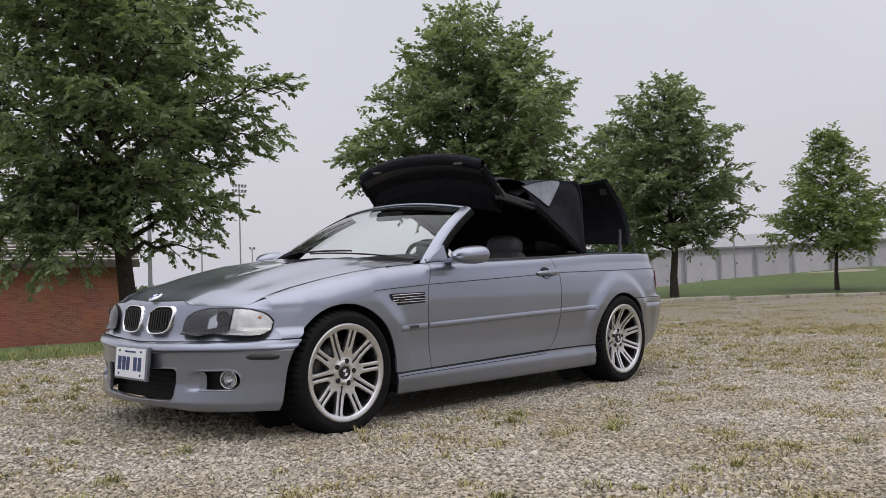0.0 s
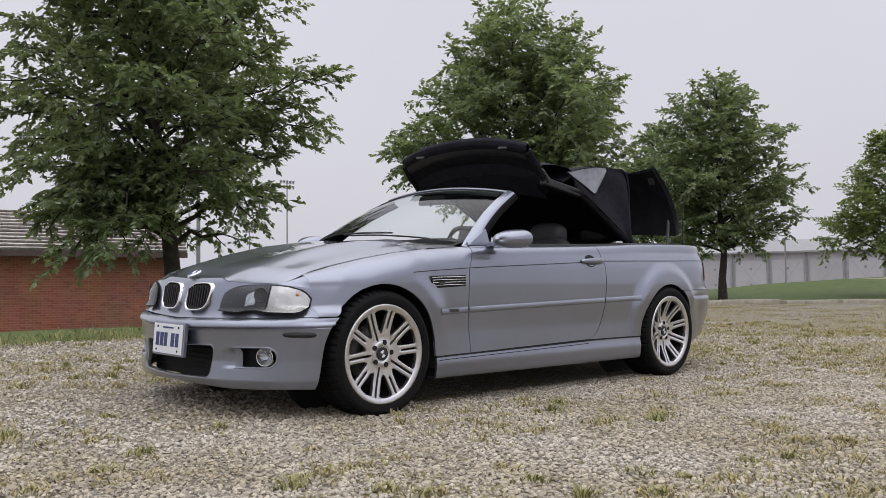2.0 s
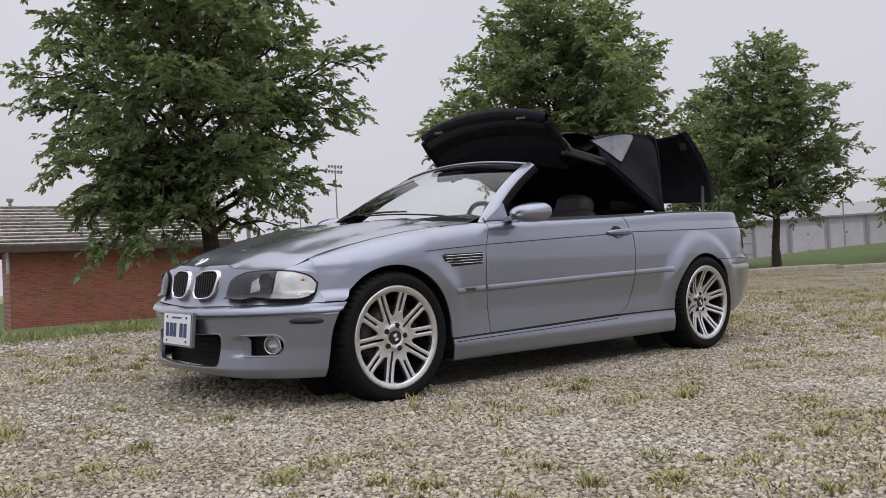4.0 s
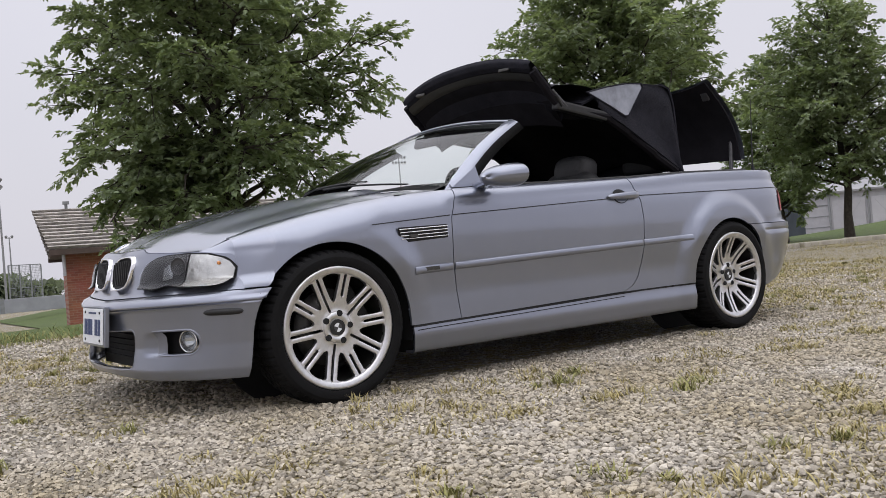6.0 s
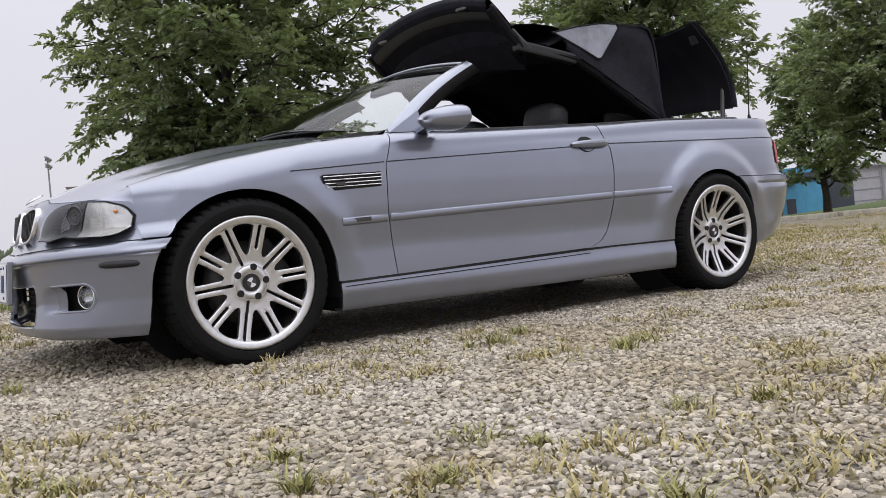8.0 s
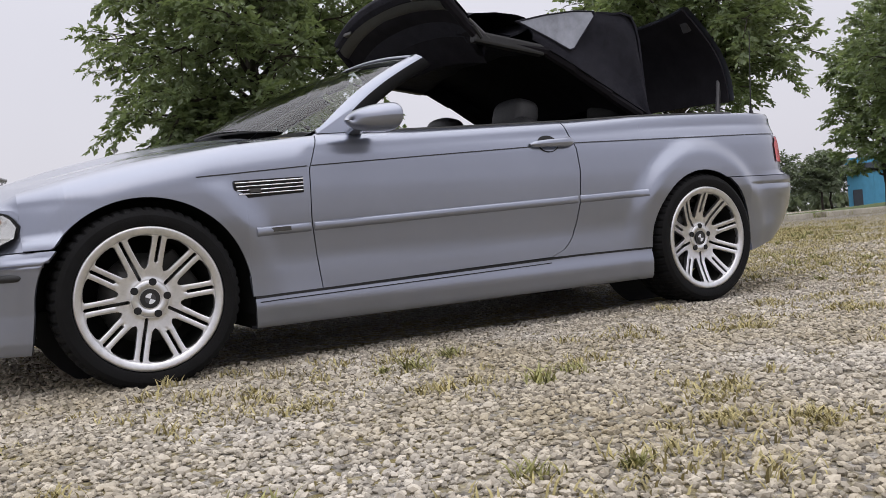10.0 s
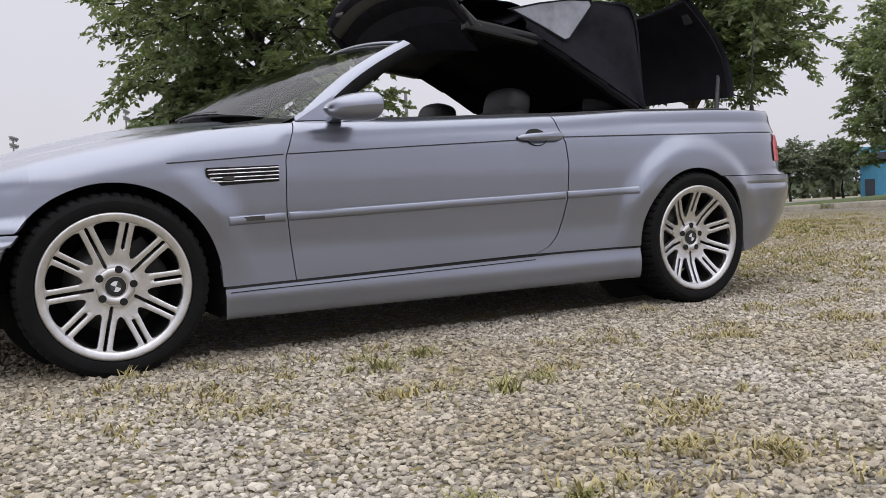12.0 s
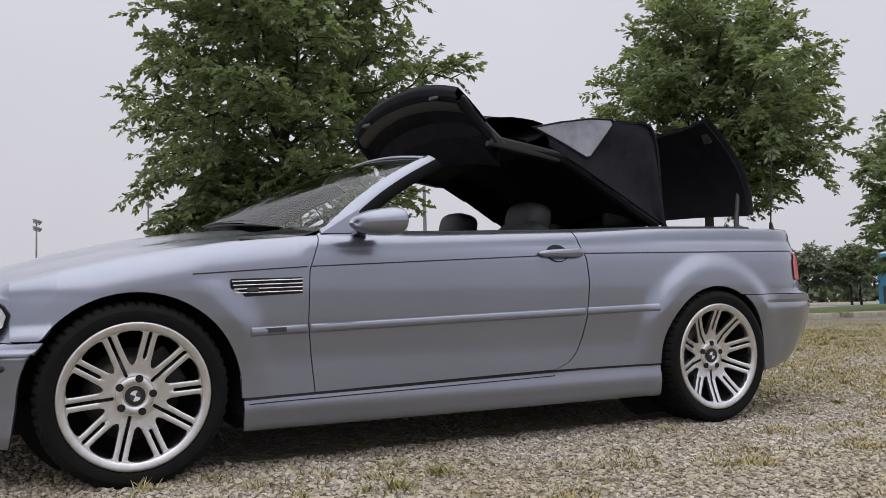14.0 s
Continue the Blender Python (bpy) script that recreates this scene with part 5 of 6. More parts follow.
TALL = ((0, 0.10, 0.28, 0.5, 0.72, 0.88, 1.0), (0.50, 0.80, 0.98, 1.0, 0.84, 0.60, 0.22))
PEAR = ((0, 0.10, 0.25, 0.45, 0.7, 0.88, 1.0), (0.52, 0.90, 1.0, 0.92, 0.72, 0.50, 0.18))
ROUND = ((0, 0.12, 0.35, 0.55, 0.75, 0.9, 1.0), (0.45, 0.82, 1.0, 0.97, 0.78, 0.50, 0.15))
CONE = ((0, 0.10, 0.25, 0.45, 0.7, 0.88, 1.0), (0.55, 0.92, 1.0, 0.84, 0.55, 0.28, 0.08))


def tree(at, height, spread, bare, leaf, label, size=0.11, seed=1, lean=(0, 0), limbs=46, trunk_r=0.13, shape=ROUND, full=1.0, per=9, hang=None, group=""):
    """A broad-leaved tree: tapered trunk, limbs to an uneven outline, side branches lying in flat drooping sprays, leaves paired along each twig."""
    rng = np.random.default_rng(seed)
    t = thing("tree", label, "tree", at, group)
    segs = 9
    spine = [np.array((lean[0] * k / segs + rng.normal(0, 0.04) * (k > 1), lean[1] * k / segs + rng.normal(0, 0.04) * (k > 1), height * 0.93 * k / segs)) for k in range(segs + 1)]
    tubes("trunk", [(spine[k] - np.array((0, 0, 0.1 if k == 0 else 0.02)), spine[k + 1], trunk_r * (1.3 if k == 0 else 1 - 0.9 * k / segs), trunk_r * (1 - 0.9 * (k + 1) / segs)) for k in range(segs)], BARK, t)
    wood, twigs = [], []
    unit = lambda p: p / (np.linalg.norm(p) + 1e-9)
    up = np.array((0, 0, 1.0))
    p1, p2 = rng.uniform(0, 6.28, 2)
    for k in range(limbs + (hang[1] if hang else 0)):
        g = min(1.0, (k + 0.5) / limbs) ** 0.92
        az = k * 2.39996 + rng.normal(0, 0.3)
        lobe = 1 + 0.13 * math.sin(3 * az + p1 + 4 * g) + 0.10 * math.sin(5 * az + p2 - 7 * g)
        reach = spread * lerp(g, *shape) * lobe * rng.uniform(0.84, 1.05)
        tip_z = height * (bare + (1 - bare) * (0.04 + 0.96 * g))
        rise = reach * lerp(g, [0, 0.3, 0.8, 1], [0.12, 0.42, 0.75, 1.3]) * rng.uniform(0.7, 1.2)
        if k >= limbs:                                 # low limbs that hang to one side
            g, az = 0.02, radians(hang[0]) + rng.normal(0, 0.38)
            reach = spread * rng.uniform(0.42, 0.80)
            tip_z = height * (bare + rng.uniform(-0.01, 0.10))
            rise = -0.42 * reach
        z0 = min(max(tip_z - rise, height * bare * 0.92), height * 0.9)
        p = z0 / (height * 0.93) * segs
        i = min(segs - 1, int(p))
        a = spine[i] + (spine[i + 1] - spine[i]) * (p - i)
        tip = np.array((a[0] + math.cos(az) * reach, a[1] + math.sin(az) * reach, tip_z))
        n_seg, line = 6, []
        for j in range(n_seg + 1):
            s = j / n_seg
            line.append(a + (tip - a) * s + up * (0.16 * reach * math.sin(math.pi * s) * (1 - 0.4 * g)) + rng.normal(0, 0.035, 3) * reach * (0 < j < n_seg))
        r0 = 0.036 * (1.25 - 0.8 * g) * trunk_r / 0.13
        for j in range(n_seg):
            wood.append((line[j], line[j + 1], r0 * (1 - 0.85 * j / n_seg), r0 * (1 - 0.85 * (j + 1) / n_seg)))
        length = np.linalg.norm(tip - a)
        n_side = max(5, int(length * 4.6))
        for j in range(n_side):
            s = 0.20 + 0.80 * (j + rng.uniform(0, 0.7)) / n_side
            q = s * n_seg
            i = min(n_seg - 1, int(q))
            base, along_d = line[i] + (line[i + 1] - line[i]) * min(1, q - i), unit(line[i + 1] - line[i])
            across = unit(np.cross(along_d, up + rng.normal(0, 0.3, 3)))
            sgn = 1 if j % 2 else -1
            d = unit(along_d * rng.uniform(0.5, 1.0) + across * sgn * rng.uniform(0.5, 1.0) + up * rng.normal(0.16, 0.50))
            ln = (0.20 + 0.34 * length * (1.08 - 0.75 * s)) * rng.uniform(0.6, 1.15)
            ln = min(ln, 0.95)
            end = base + d * ln - up * 0.16 * ln
            wood.append((base, end, r0 * 0.28, r0 * 0.08))
            n_twig = max(3, int(ln / 0.085))
            for m in range(n_twig):
                w = 0.12 + 0.88 * (m + rng.uniform(0, 0.5)) / n_twig
                b2 = base + (end - base) * w
                cross = unit(np.cross(d, up + rng.normal(0, 0.25, 3))) * (1 if m % 2 else -1)
                d2 = unit(d * rng.uniform(0.4, 1.0) + cross * rng.uniform(0.4, 1.0) + up * rng.normal(-0.04, 0.42))
                twigs.append((b2, d2, rng.uniform(0.16, 0.36) * (1.15 - 0.4 * w)))
            twigs.append((end, d, 0.26))
    tubes("branchwork", wood, BARK, t)
    o = np.repeat(np.array([q[0] for q in twigs]), per, 0)
    td = np.repeat(np.array([q[1] for q in twigs]), per, 0)
    tl = np.repeat(np.array([q[2] for q in twigs]), per)
    n = len(o)
    s = (np.tile(np.arange(per), len(twigs)) + rng.uniform(0, 0.6, n)) / per
    keep = rng.uniform(0, 1, n) < full
    o, td, tl, s = o[keep], td[keep], tl[keep], s[keep]
    n = len(o)
    sg = np.where(np.arange(n) % 2, 1.0, -1.0)[:, None]
    c = o + td * (tl * (0.08 + s))[:, None] - up * (0.22 * tl * s * s)[:, None]
    cross = np.cross(td, up)
    cross /= np.linalg.norm(cross, axis=1, keepdims=True) + 1e-9
    d = td * 0.7 + cross * sg * rng.uniform(0.35, 1.0, (n, 1)) + rng.normal(0, 0.28, (n, 3)) - up * rng.uniform(0.05, 0.6, (n, 1))
    d /= np.linalg.norm(d, axis=1, keepdims=True)
    w = np.cross(d, up + rng.normal(0, 0.42, (n, 3)))
    w /= np.linalg.norm(w, axis=1, keepdims=True) + 1e-9
    ln = size * rng.uniform(0.6, 1.3, (n, 1))
    lift = np.cross(w, d)
    mid = c + d * ln * 0.45
    v = np.stack([c, mid - w * ln * 0.29 + lift * ln * 0.08, c + d * ln, mid + w * ln * 0.29 + lift * ln * 0.08], 1).reshape(-1, 3)
    me = bpy.data.meshes.new("crown")
    me.from_pydata(v.tolist(), [], np.arange(n * 4).reshape(-1, 4).tolist())
    me.materials.append(LEAF[leaf])
    ob = new("crown", me)
    ob.parent = t
    return t


tree((2.95, 9.35, ground_height(2.95, 9.35)), 8.6, 2.54, 0.15, "dark", "broad green shade tree on the grass verge", 0.110, 3, limbs=76, trunk_r=0.16, shape=TALL, per=14, hang=(180, 15), lean=(-0.65, 0.2), group="verge trees")
tree((12.2, 9.7, ground_height(12.2, 9.7)), 7.5, 2.85, 0.30, "dark", "tall leafy green tree beside the lot", 0.142, 8, limbs=68, trunk_r=0.14, shape=PEAR, group="verge trees")
tree((20.65, 8.7, ground_height(20.65, 8.7)), 6.9, 2.25, 0.20, "dark", "dense round-topped green tree behind the kerb", 0.138, 12, limbs=74, shape=PEAR, group="verge trees")
tree((27.9, 6.2, ground_height(27.9, 6.2)), 5.7, 2.1, 0.20, "light", "young yellow-green tree on the bank", 0.13, 21, limbs=60, trunk_r=0.08, shape=CONE, full=1.0, group="verge trees")
tree((23.9, 12.7, ground_height(23.9, 12.7)), 6.4, 1.8, 0.10, "dark", "full dark green tree at the edge of the bank", 0.17, 33, limbs=44, shape=ROUND, group="verge trees")


# ---- brick hut behind the verge ----
def brick_mat():
    m = bpy.data.materials.new("red_brick")
    m.use_nodes = True
    n, l = m.node_tree.nodes, m.node_tree.links
    b = n["Principled BSDF"]
    b.inputs["Roughness"].default_value = 0.9
    co, br = n.new("ShaderNodeTexCoord"), n.new("ShaderNodeTexBrick")
    br.inputs["Color1"].default_value, br.inputs["Color2"].default_value = (0.36, 0.135, 0.085, 1), (0.25, 0.085, 0.056, 1)
    br.inputs["Mortar"].default_value = (0.36, 0.22, 0.165, 1)
    br.inputs["Scale"].default_value = 1.0
    br.inputs["Brick Width"].default_value, br.inputs["Row Height"].default_value = 0.225, 0.075
    br.inputs["Mortar Size"].default_value, br.inputs["Bias"].default_value = 0.006, -0.25
    mp = n.new("ShaderNodeMapping")
    mp.inputs["Rotation"].default_value = (radians(90), 0, 0)
    l.new(co.outputs["Object"], mp.inputs["Vector"])
    l.new(mp.outputs["Vector"], br.inputs["Vector"])
    no = n.new("ShaderNodeTexNoise")
    no.inputs["Scale"].default_value = 1.2
    l.new(co.outputs["Object"], no.inputs["Vector"])
    mx = n.new("ShaderNodeMix")
    mx.data_type, mx.blend_type = "RGBA", "MULTIPLY"
    mx.inputs["Factor"].default_value = 0.5
    l.new(br.outputs["Color"], mx.inputs["A"])
    l.new(no.outputs["Color"], mx.inputs["B"])
    l.new(mx.outputs["Result"], b.inputs["Base Color"])
    bp = n.new("ShaderNodeBump")
    bp.inputs["Strength"].default_value = 0.5
    l.new(br.outputs["Fac"], bp.inputs["Height"])
    bp.invert = True
    l.new(bp.outputs["Normal"], b.inputs["Normal"])
    return m


BRICK = brick_mat()
SHAKE = mat("weathered_shakes", (0.44, 0.41, 0.385), 0.9, var=0.5, scale=6, obj_var=0.22, bump=0.5, bump_scale=30)
BROWN = mat("brown_fascia", (0.085, 0.06, 0.05), 0.8, var=0.3, scale=4)
PALE = mat("pale_metal_siding", (0.40, 0.40, 0.425), 0.6, var=0.12, scale=1.5)
PALE_DOOR = mat("off_white_door", (0.45, 0.45, 0.475), 0.6, var=0.08, scale=1.2, obj_var=0.06)
GREY = mat("grey_steel", (0.24, 0.25, 0.26), 0.6, var=0.2, scale=3)
SLATE = mat("grey_roof_sheet", (0.30, 0.30, 0.31), 0.6, var=0.1, scale=1)
SKYBLUE = mat("sky_blue_panel", (0.09, 0.34, 0.55), 0.5, var=0.12, scale=2)
CHARCOAL = mat("charcoal_panel", (0.055, 0.065, 0.085), 0.6, var=0.2, scale=2)

hut = thing("brick_hut", "low red-brick building with weathered wooden shake roof", "building", (3.85, 24.65, -0.65))
hut.rotation_euler = (0, 0, radians(-12.5))
for at, size in (((3.35, 0.1, 1.36), (6.7, 0.2, 2.78)), ((3.35, 4.4, 1.36), (6.7, 0.2, 2.78)), ((0.1, 2.25, 1.36), (0.2, 4.1, 2.78)), ((6.6, 2.25, 1.36), (0.2, 4.1, 2.78))):
    bm = bmesh.new()
    box(bm, size, at)
    part("wall", bm, BRICK, hut)
EAVE, RISE, RUN = 2.72, 1.48, 2.75
for sgn in (0, 1):
    for k in range(12):
        a, b = k / 12, (k + 1.10) / 12
        rows = []
        for t, lift in ((a, -0.03), (a, 0.085), (b, 0.0)):
            z = EAVE + RISE * min(1, t) + lift * (1 if t == a else 0)
            y = -0.55 + RUN * min(1, t) + (0.10 if lift < 0 else 0)
            over = 0.45 + 0.42 * t
            row = []
            for s in np.linspace(0, 1, 40):
                x = -over + (6.4 + 2 * over) * s
                row.append((x, (y if not sgn else 4.5 - y), z + (0.009 * math.sin(37.3 * s * (k + 2)) * math.sin(91 * s + k) if lift > 0 else 0)))
            rows.append(row)
        sheet("shake_course", rows, SHAKE, hut, flip=bool(sgn), smooth=False)
bm = bmesh.new()
box(bm, (7.3, 0.05, 0.17), (3.2, -0.53, EAVE - 0.09))
part("fascia", bm, BROWN, hut)
bm = bmesh.new()
box(bm, (7.3, 0.05, 0.17), (3.2, 5.03, EAVE - 0.09))
part("fascia", bm, BROWN, hut)
bm = bmesh.new()
box(bm, (7.2, 5.5, 0.04), (3.2, 2.25, EAVE - 0.06))
part("soffit", bm, BROWN, hut)
for x in (0.2, 6.2):
    bm = bmesh.new()
    v = [bm.verts.new(p) for p in ((x, 0.1, EAVE), (x, 4.4, EAVE), (x, 2.25, EAVE + RISE - 0.08))]
    bm.faces.new(v)
    part("gable", bm, BROWN, hut)
bm = bmesh.new()
rod(bm, (-0.05, -0.3, 1.9), (-0.05, -0.3, EAVE - 0.1), 0.05, seg=8)
part("lamp", bm, PALE, hut, "small white wall lamp")
bm = bmesh.new()
rod(bm, (0.2, 2.2, EAVE + RISE), (0.2, 2.2, EAVE + RISE + 0.16), 0.05, seg=10)
box(bm, (0.20, 0.20, 0.09), (0.2, 2.2, EAVE + RISE + 0.19))
part("vent_cap", bm, GREY, hut)
bm = bmesh.new()
box(bm, (7.4, 0.9, 0.10), (3.2, -0.75, 0.02))
slab = part("pavement", bm, CONCRETE)
slab.matrix_world = pose(3.85, 24.65, -0.65, 0, 0, -12.5)
tagged(slab, "pale concrete apron along the brick wall", "pavement", kind="structure")

# ---- road and field beyond ----
road = sheet("road", [[(x, y, -0.63) for x in np.linspace(-120, 2.2, 20)] for y in (22.5, 30, 40, 57)], ROAD)
tagged(road, "pale worn asphalt road beyond the grass", "road", kind="structure")
road = sheet("road", [[(x, 22 + (x - 30) * 0.42 + d, ground_height(x, 22 + (x - 30) * 0.42 + d) + 0.05) for x in np.linspace(26, 90, 24)] for d in (0, 4, 8)], ROAD)
tagged(road, "pale access road behind the bank", "road", kind="structure")


def light_mast(at, height, lamps, label, turn=0):
    m = thing("light_mast", label, "floodlight mast", at, "sports field masts")
    m.rotation_euler = (0, 0, radians(turn))
    bm = bmesh.new()
    rod(bm, (0, 0, -0.3), (0, 0, height), 0.20, 0.12, 10)
    part("pole", bm, GREY, m)
    for k in range(2 if lamps > 3 else 1):
        z = height - 0.25 - 1.15 * k
        bm = bmesh.new()
        box(bm, (3.6 if lamps > 3 else 1.6, 0.10, 0.10), (0, 0, z))
        part("crossarm", bm, GREY, m)
        n = 5 if lamps > 3 else 2
        for j in range(n):
            bm = bmesh.new()
            x = (j - (n - 1) / 2) * (3.2 / (n - 1) if n > 2 else 1.2)
            bmesh.ops.create_cone(bm, cap_ends=True, segments=10, radius1=0.33, radius2=0.16, depth=0.4, matrix=pose(x, -0.15, z + 0.42, 65, 0, 0))
            rod(bm, (x, 0, z), (x, 0, z + 0.35), 0.04, seg=6)
            part("floodlight", bm, GREY, m)
    return m


light_mast((106.6, 154.6, 0), 25.2, 6, "tall grey floodlight mast far across the field")
light_mast((111.4, 177, 0), 17.0, 6, "grey floodlight mast in the hazy distance")
light_mast((25.1, 148.4, 0), 20.4, 6, "tall grey floodlight mast by the ball field", 68)
light_mast((8.2, 150.6, 0), 16.2, 6, "grey floodlight mast beyond the road", 70)
light_mast((38, 210, 0), 15.5, 2, "slim distant floodlight mast")
light_mast((125, 176, 0), 13.2, 2, "slim distant floodlight mast")
pole = thing("utility_pole", "plain slim grey pole behind the trees", "pole", (25.8, 49.2, 0))
bm = bmesh.new()
rod(bm, (0, 0, -0.2), (0, 0, 9.0), 0.16, 0.11, 10)
part("shaft", bm, GREY, pole)

# ball-field backstop: posts, rails and wire
stop = thing("backstop_fence", "grey chain-link backstop on tall posts", "fence", (10.4, 62, 0))
for k in range(4):
    bm = bmesh.new()
    rod(bm, (k * 0.75 - 1.1, 0.25 * k, -0.1), (k * 0.75 - 1.1, 0.25 * k, 3.2), 0.05, seg=8)
    part("post", bm, GREY, stop)
for z in (0.1, 1.6, 3.2):
    bm = bmesh.new()
    rod(bm, (-1.1, 0, z), (1.15, 0.75, z), 0.03, seg=6)
    part("rail", bm, GREY, stop)
bm = bmesh.new()
for k in range(24):
    x = -1.1 + 2.25 * k / 23
    y = 0.75 * k / 23
    rod(bm, (x, y, 0.1), (x, y, 3.2), 0.008, seg=4, caps=False)
for k in range(28):
    z = 0.1 + 3.1 * k / 27
    rod(bm, (-1.1, 0, z), (1.15, 0.75, z), 0.008, seg=4, caps=False)
part("wire", bm, GREY, stop)
barrier = thing("field_barrier", "low pale grey wall along the far road", "wall", (-36, 58, 0))
bm = bmesh.new()
box(bm, (48, 0.3, 0.9), (24, 0, 0.42), bevel=0.03)
part("panel", bm, mat("grey_barrier", (0.34, 0.35, 0.38), 0.8, var=0.2, scale=0.7), barrier)
for k in range(13):
    bm = bmesh.new()
    box(bm, (0.25, 0.4, 1.0), (k * 4, 0, 0.45))
    part("post", bm, GREY, barrier)


# ---- long storage shed on the far side of the bank ----
shed = thing("storage_shed", "long pale metal storage shed with grey posts", "building", (70.99, 41.04, 0))
shed_dir = math.atan2(-24.0, 8.0)
shed.rotation_euler, shed.scale = (0, 0, shed_dir), (1, 1, 1.22)
L = 55.2
bm = bmesh.new()
box(bm, (L, 0.2, 3.3), (L / 2, 0.1, 1.65))
box(bm, (L, 0.2, 3.3), (L / 2, 9.9, 1.65))
box(bm, (0.2, 9.6, 3.3), (0.1, 5, 1.65))
box(bm, (0.2, 9.6, 3.3), (L - 0.1, 5, 1.65))
part("wall", bm, PALE, shed)
roof = [[(x, y, z) for x in np.linspace(-0.5, L + 0.5, 40)] for y, z in ((-0.4, 3.25), (-0.4, 3.38), (2.5, 3.95), (5.0, 4.45), (7.5, 3.95), (10.4, 3.38))]
sheet("roof", roof, SLATE, shed, "pale grey sheet roof", smooth=False)
for z in (0.85, 1.65, 2.45):
    bm = bmesh.new()
    box(bm, (3.0, 0.05, 0.07), (1.8, -0.02, z))
    part("rail", bm, GREY, shed)
for k in range(18):
    x = 0.2 + k * 3.2
    bm = bmesh.new()
    box(bm, (0.16, 0.16, 3.3), (x, -0.06, 1.65))
    part("post", bm, GREY, shed)
    if 0 < k < 17:
        bm = bmesh.new()
        box(bm, (2.7, 0.06, 2.7), (x + 1.6, -0.02, 1.38), bevel=0.015)
        door = part("door", bm, PALE_DOOR, shed)
        for dz in (0.9, 2.1):
            bm = bmesh.new()
            box(bm, (0.18, 0.05, 0.18), (x + 1.6, -0.06, dz))
            part("fitting", bm, GREY, door)
        for tilt in (-42, 42):
            bm = bmesh.new()
            box(bm, (0.05, 0.02, 3.1), (x + 1.6, -0.055, 1.4), (0, tilt, 0))
            part("brace", bm, PALE, door)
lamp = thing("street_lamp", "slim grey lamp post with short arm", "street lamp", (60.1, 24.05, 0.4))
bm = bmesh.new()
rod(bm, (0, 0, -0.2), (0, 0, 4.0), 0.07, 0.05, 8)
part("post", bm, GREY, lamp)
bm = bmesh.new()
box(bm, (0.9, 0.16, 0.08), (0.35, 0, 4.0), bevel=0.02)
part("lamp_head", bm, GREY, lamp)

kiosk = thing("blue_kiosk", "sky-blue and charcoal panelled kiosk building", "building", (50.8, 31.1, 0))
kiosk.rotation_euler, kiosk.scale = (0, 0, radians(-56)), (0.7, 1, 1.35)
for x, w, h, mt in ((0.0, 1.5, 1.85, SKYBLUE), (1.5, 2.5, 2.25, CHARCOAL), (-2.2, 2.2, 1.85, SKYBLUE)):
    bm = bmesh.new()
    box(bm, (w, 2.5, h), (x + w / 2, 0, h / 2), bevel=0.02)
    part("block", bm, mt, kiosk)
bm = bmesh.new()
box(bm, (3.8, 2.7, 0.42), (-0.35, 0, 2.06), bevel=0.02)
part("fascia", bm, CHARCOAL, kiosk, "charcoal fascia band")
bm = bmesh.new()
box(bm, (3.9, 2.6, 0.30), (-0.35, 0.15, 2.42), bevel=0.02)
part("roof", bm, SKYBLUE, kiosk, "pale blue flat roof")
bm = bmesh.new()
box(bm, (0.8, 0.06, 0.9), (-1.4, -1.27, 0.6))
part("hatch", bm, CHARCOAL, kiosk)

# ---- kerb stones along the verge ----
def kerb_stone():
    me_bm = bmesh.new()
    box(me_bm, (2.05, 0.26, 0.22), (0, 0, 0.01), bevel=0.03)
    for v in me_bm.verts:
        v.co.x += 0.015 * noise.noise(v.co * 5)
        v.co.z += 0.012 * noise.noise(v.co * 7 + Vector((3, 1, 0)))
    me = bpy.data.meshes.new("kerb_stone")
    me_bm.to_mesh(me)
    me_bm.free()
    me.materials.append(CONCRETE)
    return me


STONE = kerb_stone()
x, count = 7.0, 0
while x < 52:
    y = verge(x) - 0.28
    slope = math.atan2(verge(x + 0.5) - verge(x - 0.5), 1.0)
    k = new("kerb_stone", STONE)
    k.matrix_world = Matrix.Translation((x, y, ground_height(x, y) - 0.01)) @ Matrix.Rotation(slope + random.uniform(-0.02, 0.02), 4, "Z")
    k.scale = (random.uniform(0.85, 1.05), 1, random.uniform(0.8, 1.1))
    tagged(k, "weathered pale concrete kerb stone edging the lawn", "kerb stone", "kerb stones")
    x += 2.28 * math.cos(slope)

# ---- trees in the distance ----
tree((45.4, 34.2, 0.1), 4.1, 1.9, 0.30, "far", "small round tree beside the access road", 0.24, 41, limbs=22, trunk_r=0.09, shape=ROUND, full=0.6, group="distant trees")
tree((45.9, 31.4, 0.1), 3.8, 1.8, 0.32, "far", "small bushy tree beside the access road", 0.24, 42, limbs=22, trunk_r=0.09, shape=ROUND, full=0.6, group="distant trees")
tree((49.0, 33.0, 0.1), 3.9, 1.6, 0.32, "far", "small leafy tree near the blue kiosk", 0.24, 43, limbs=20, trunk_r=0.09, shape=ROUND, full=0.6, group="distant trees")


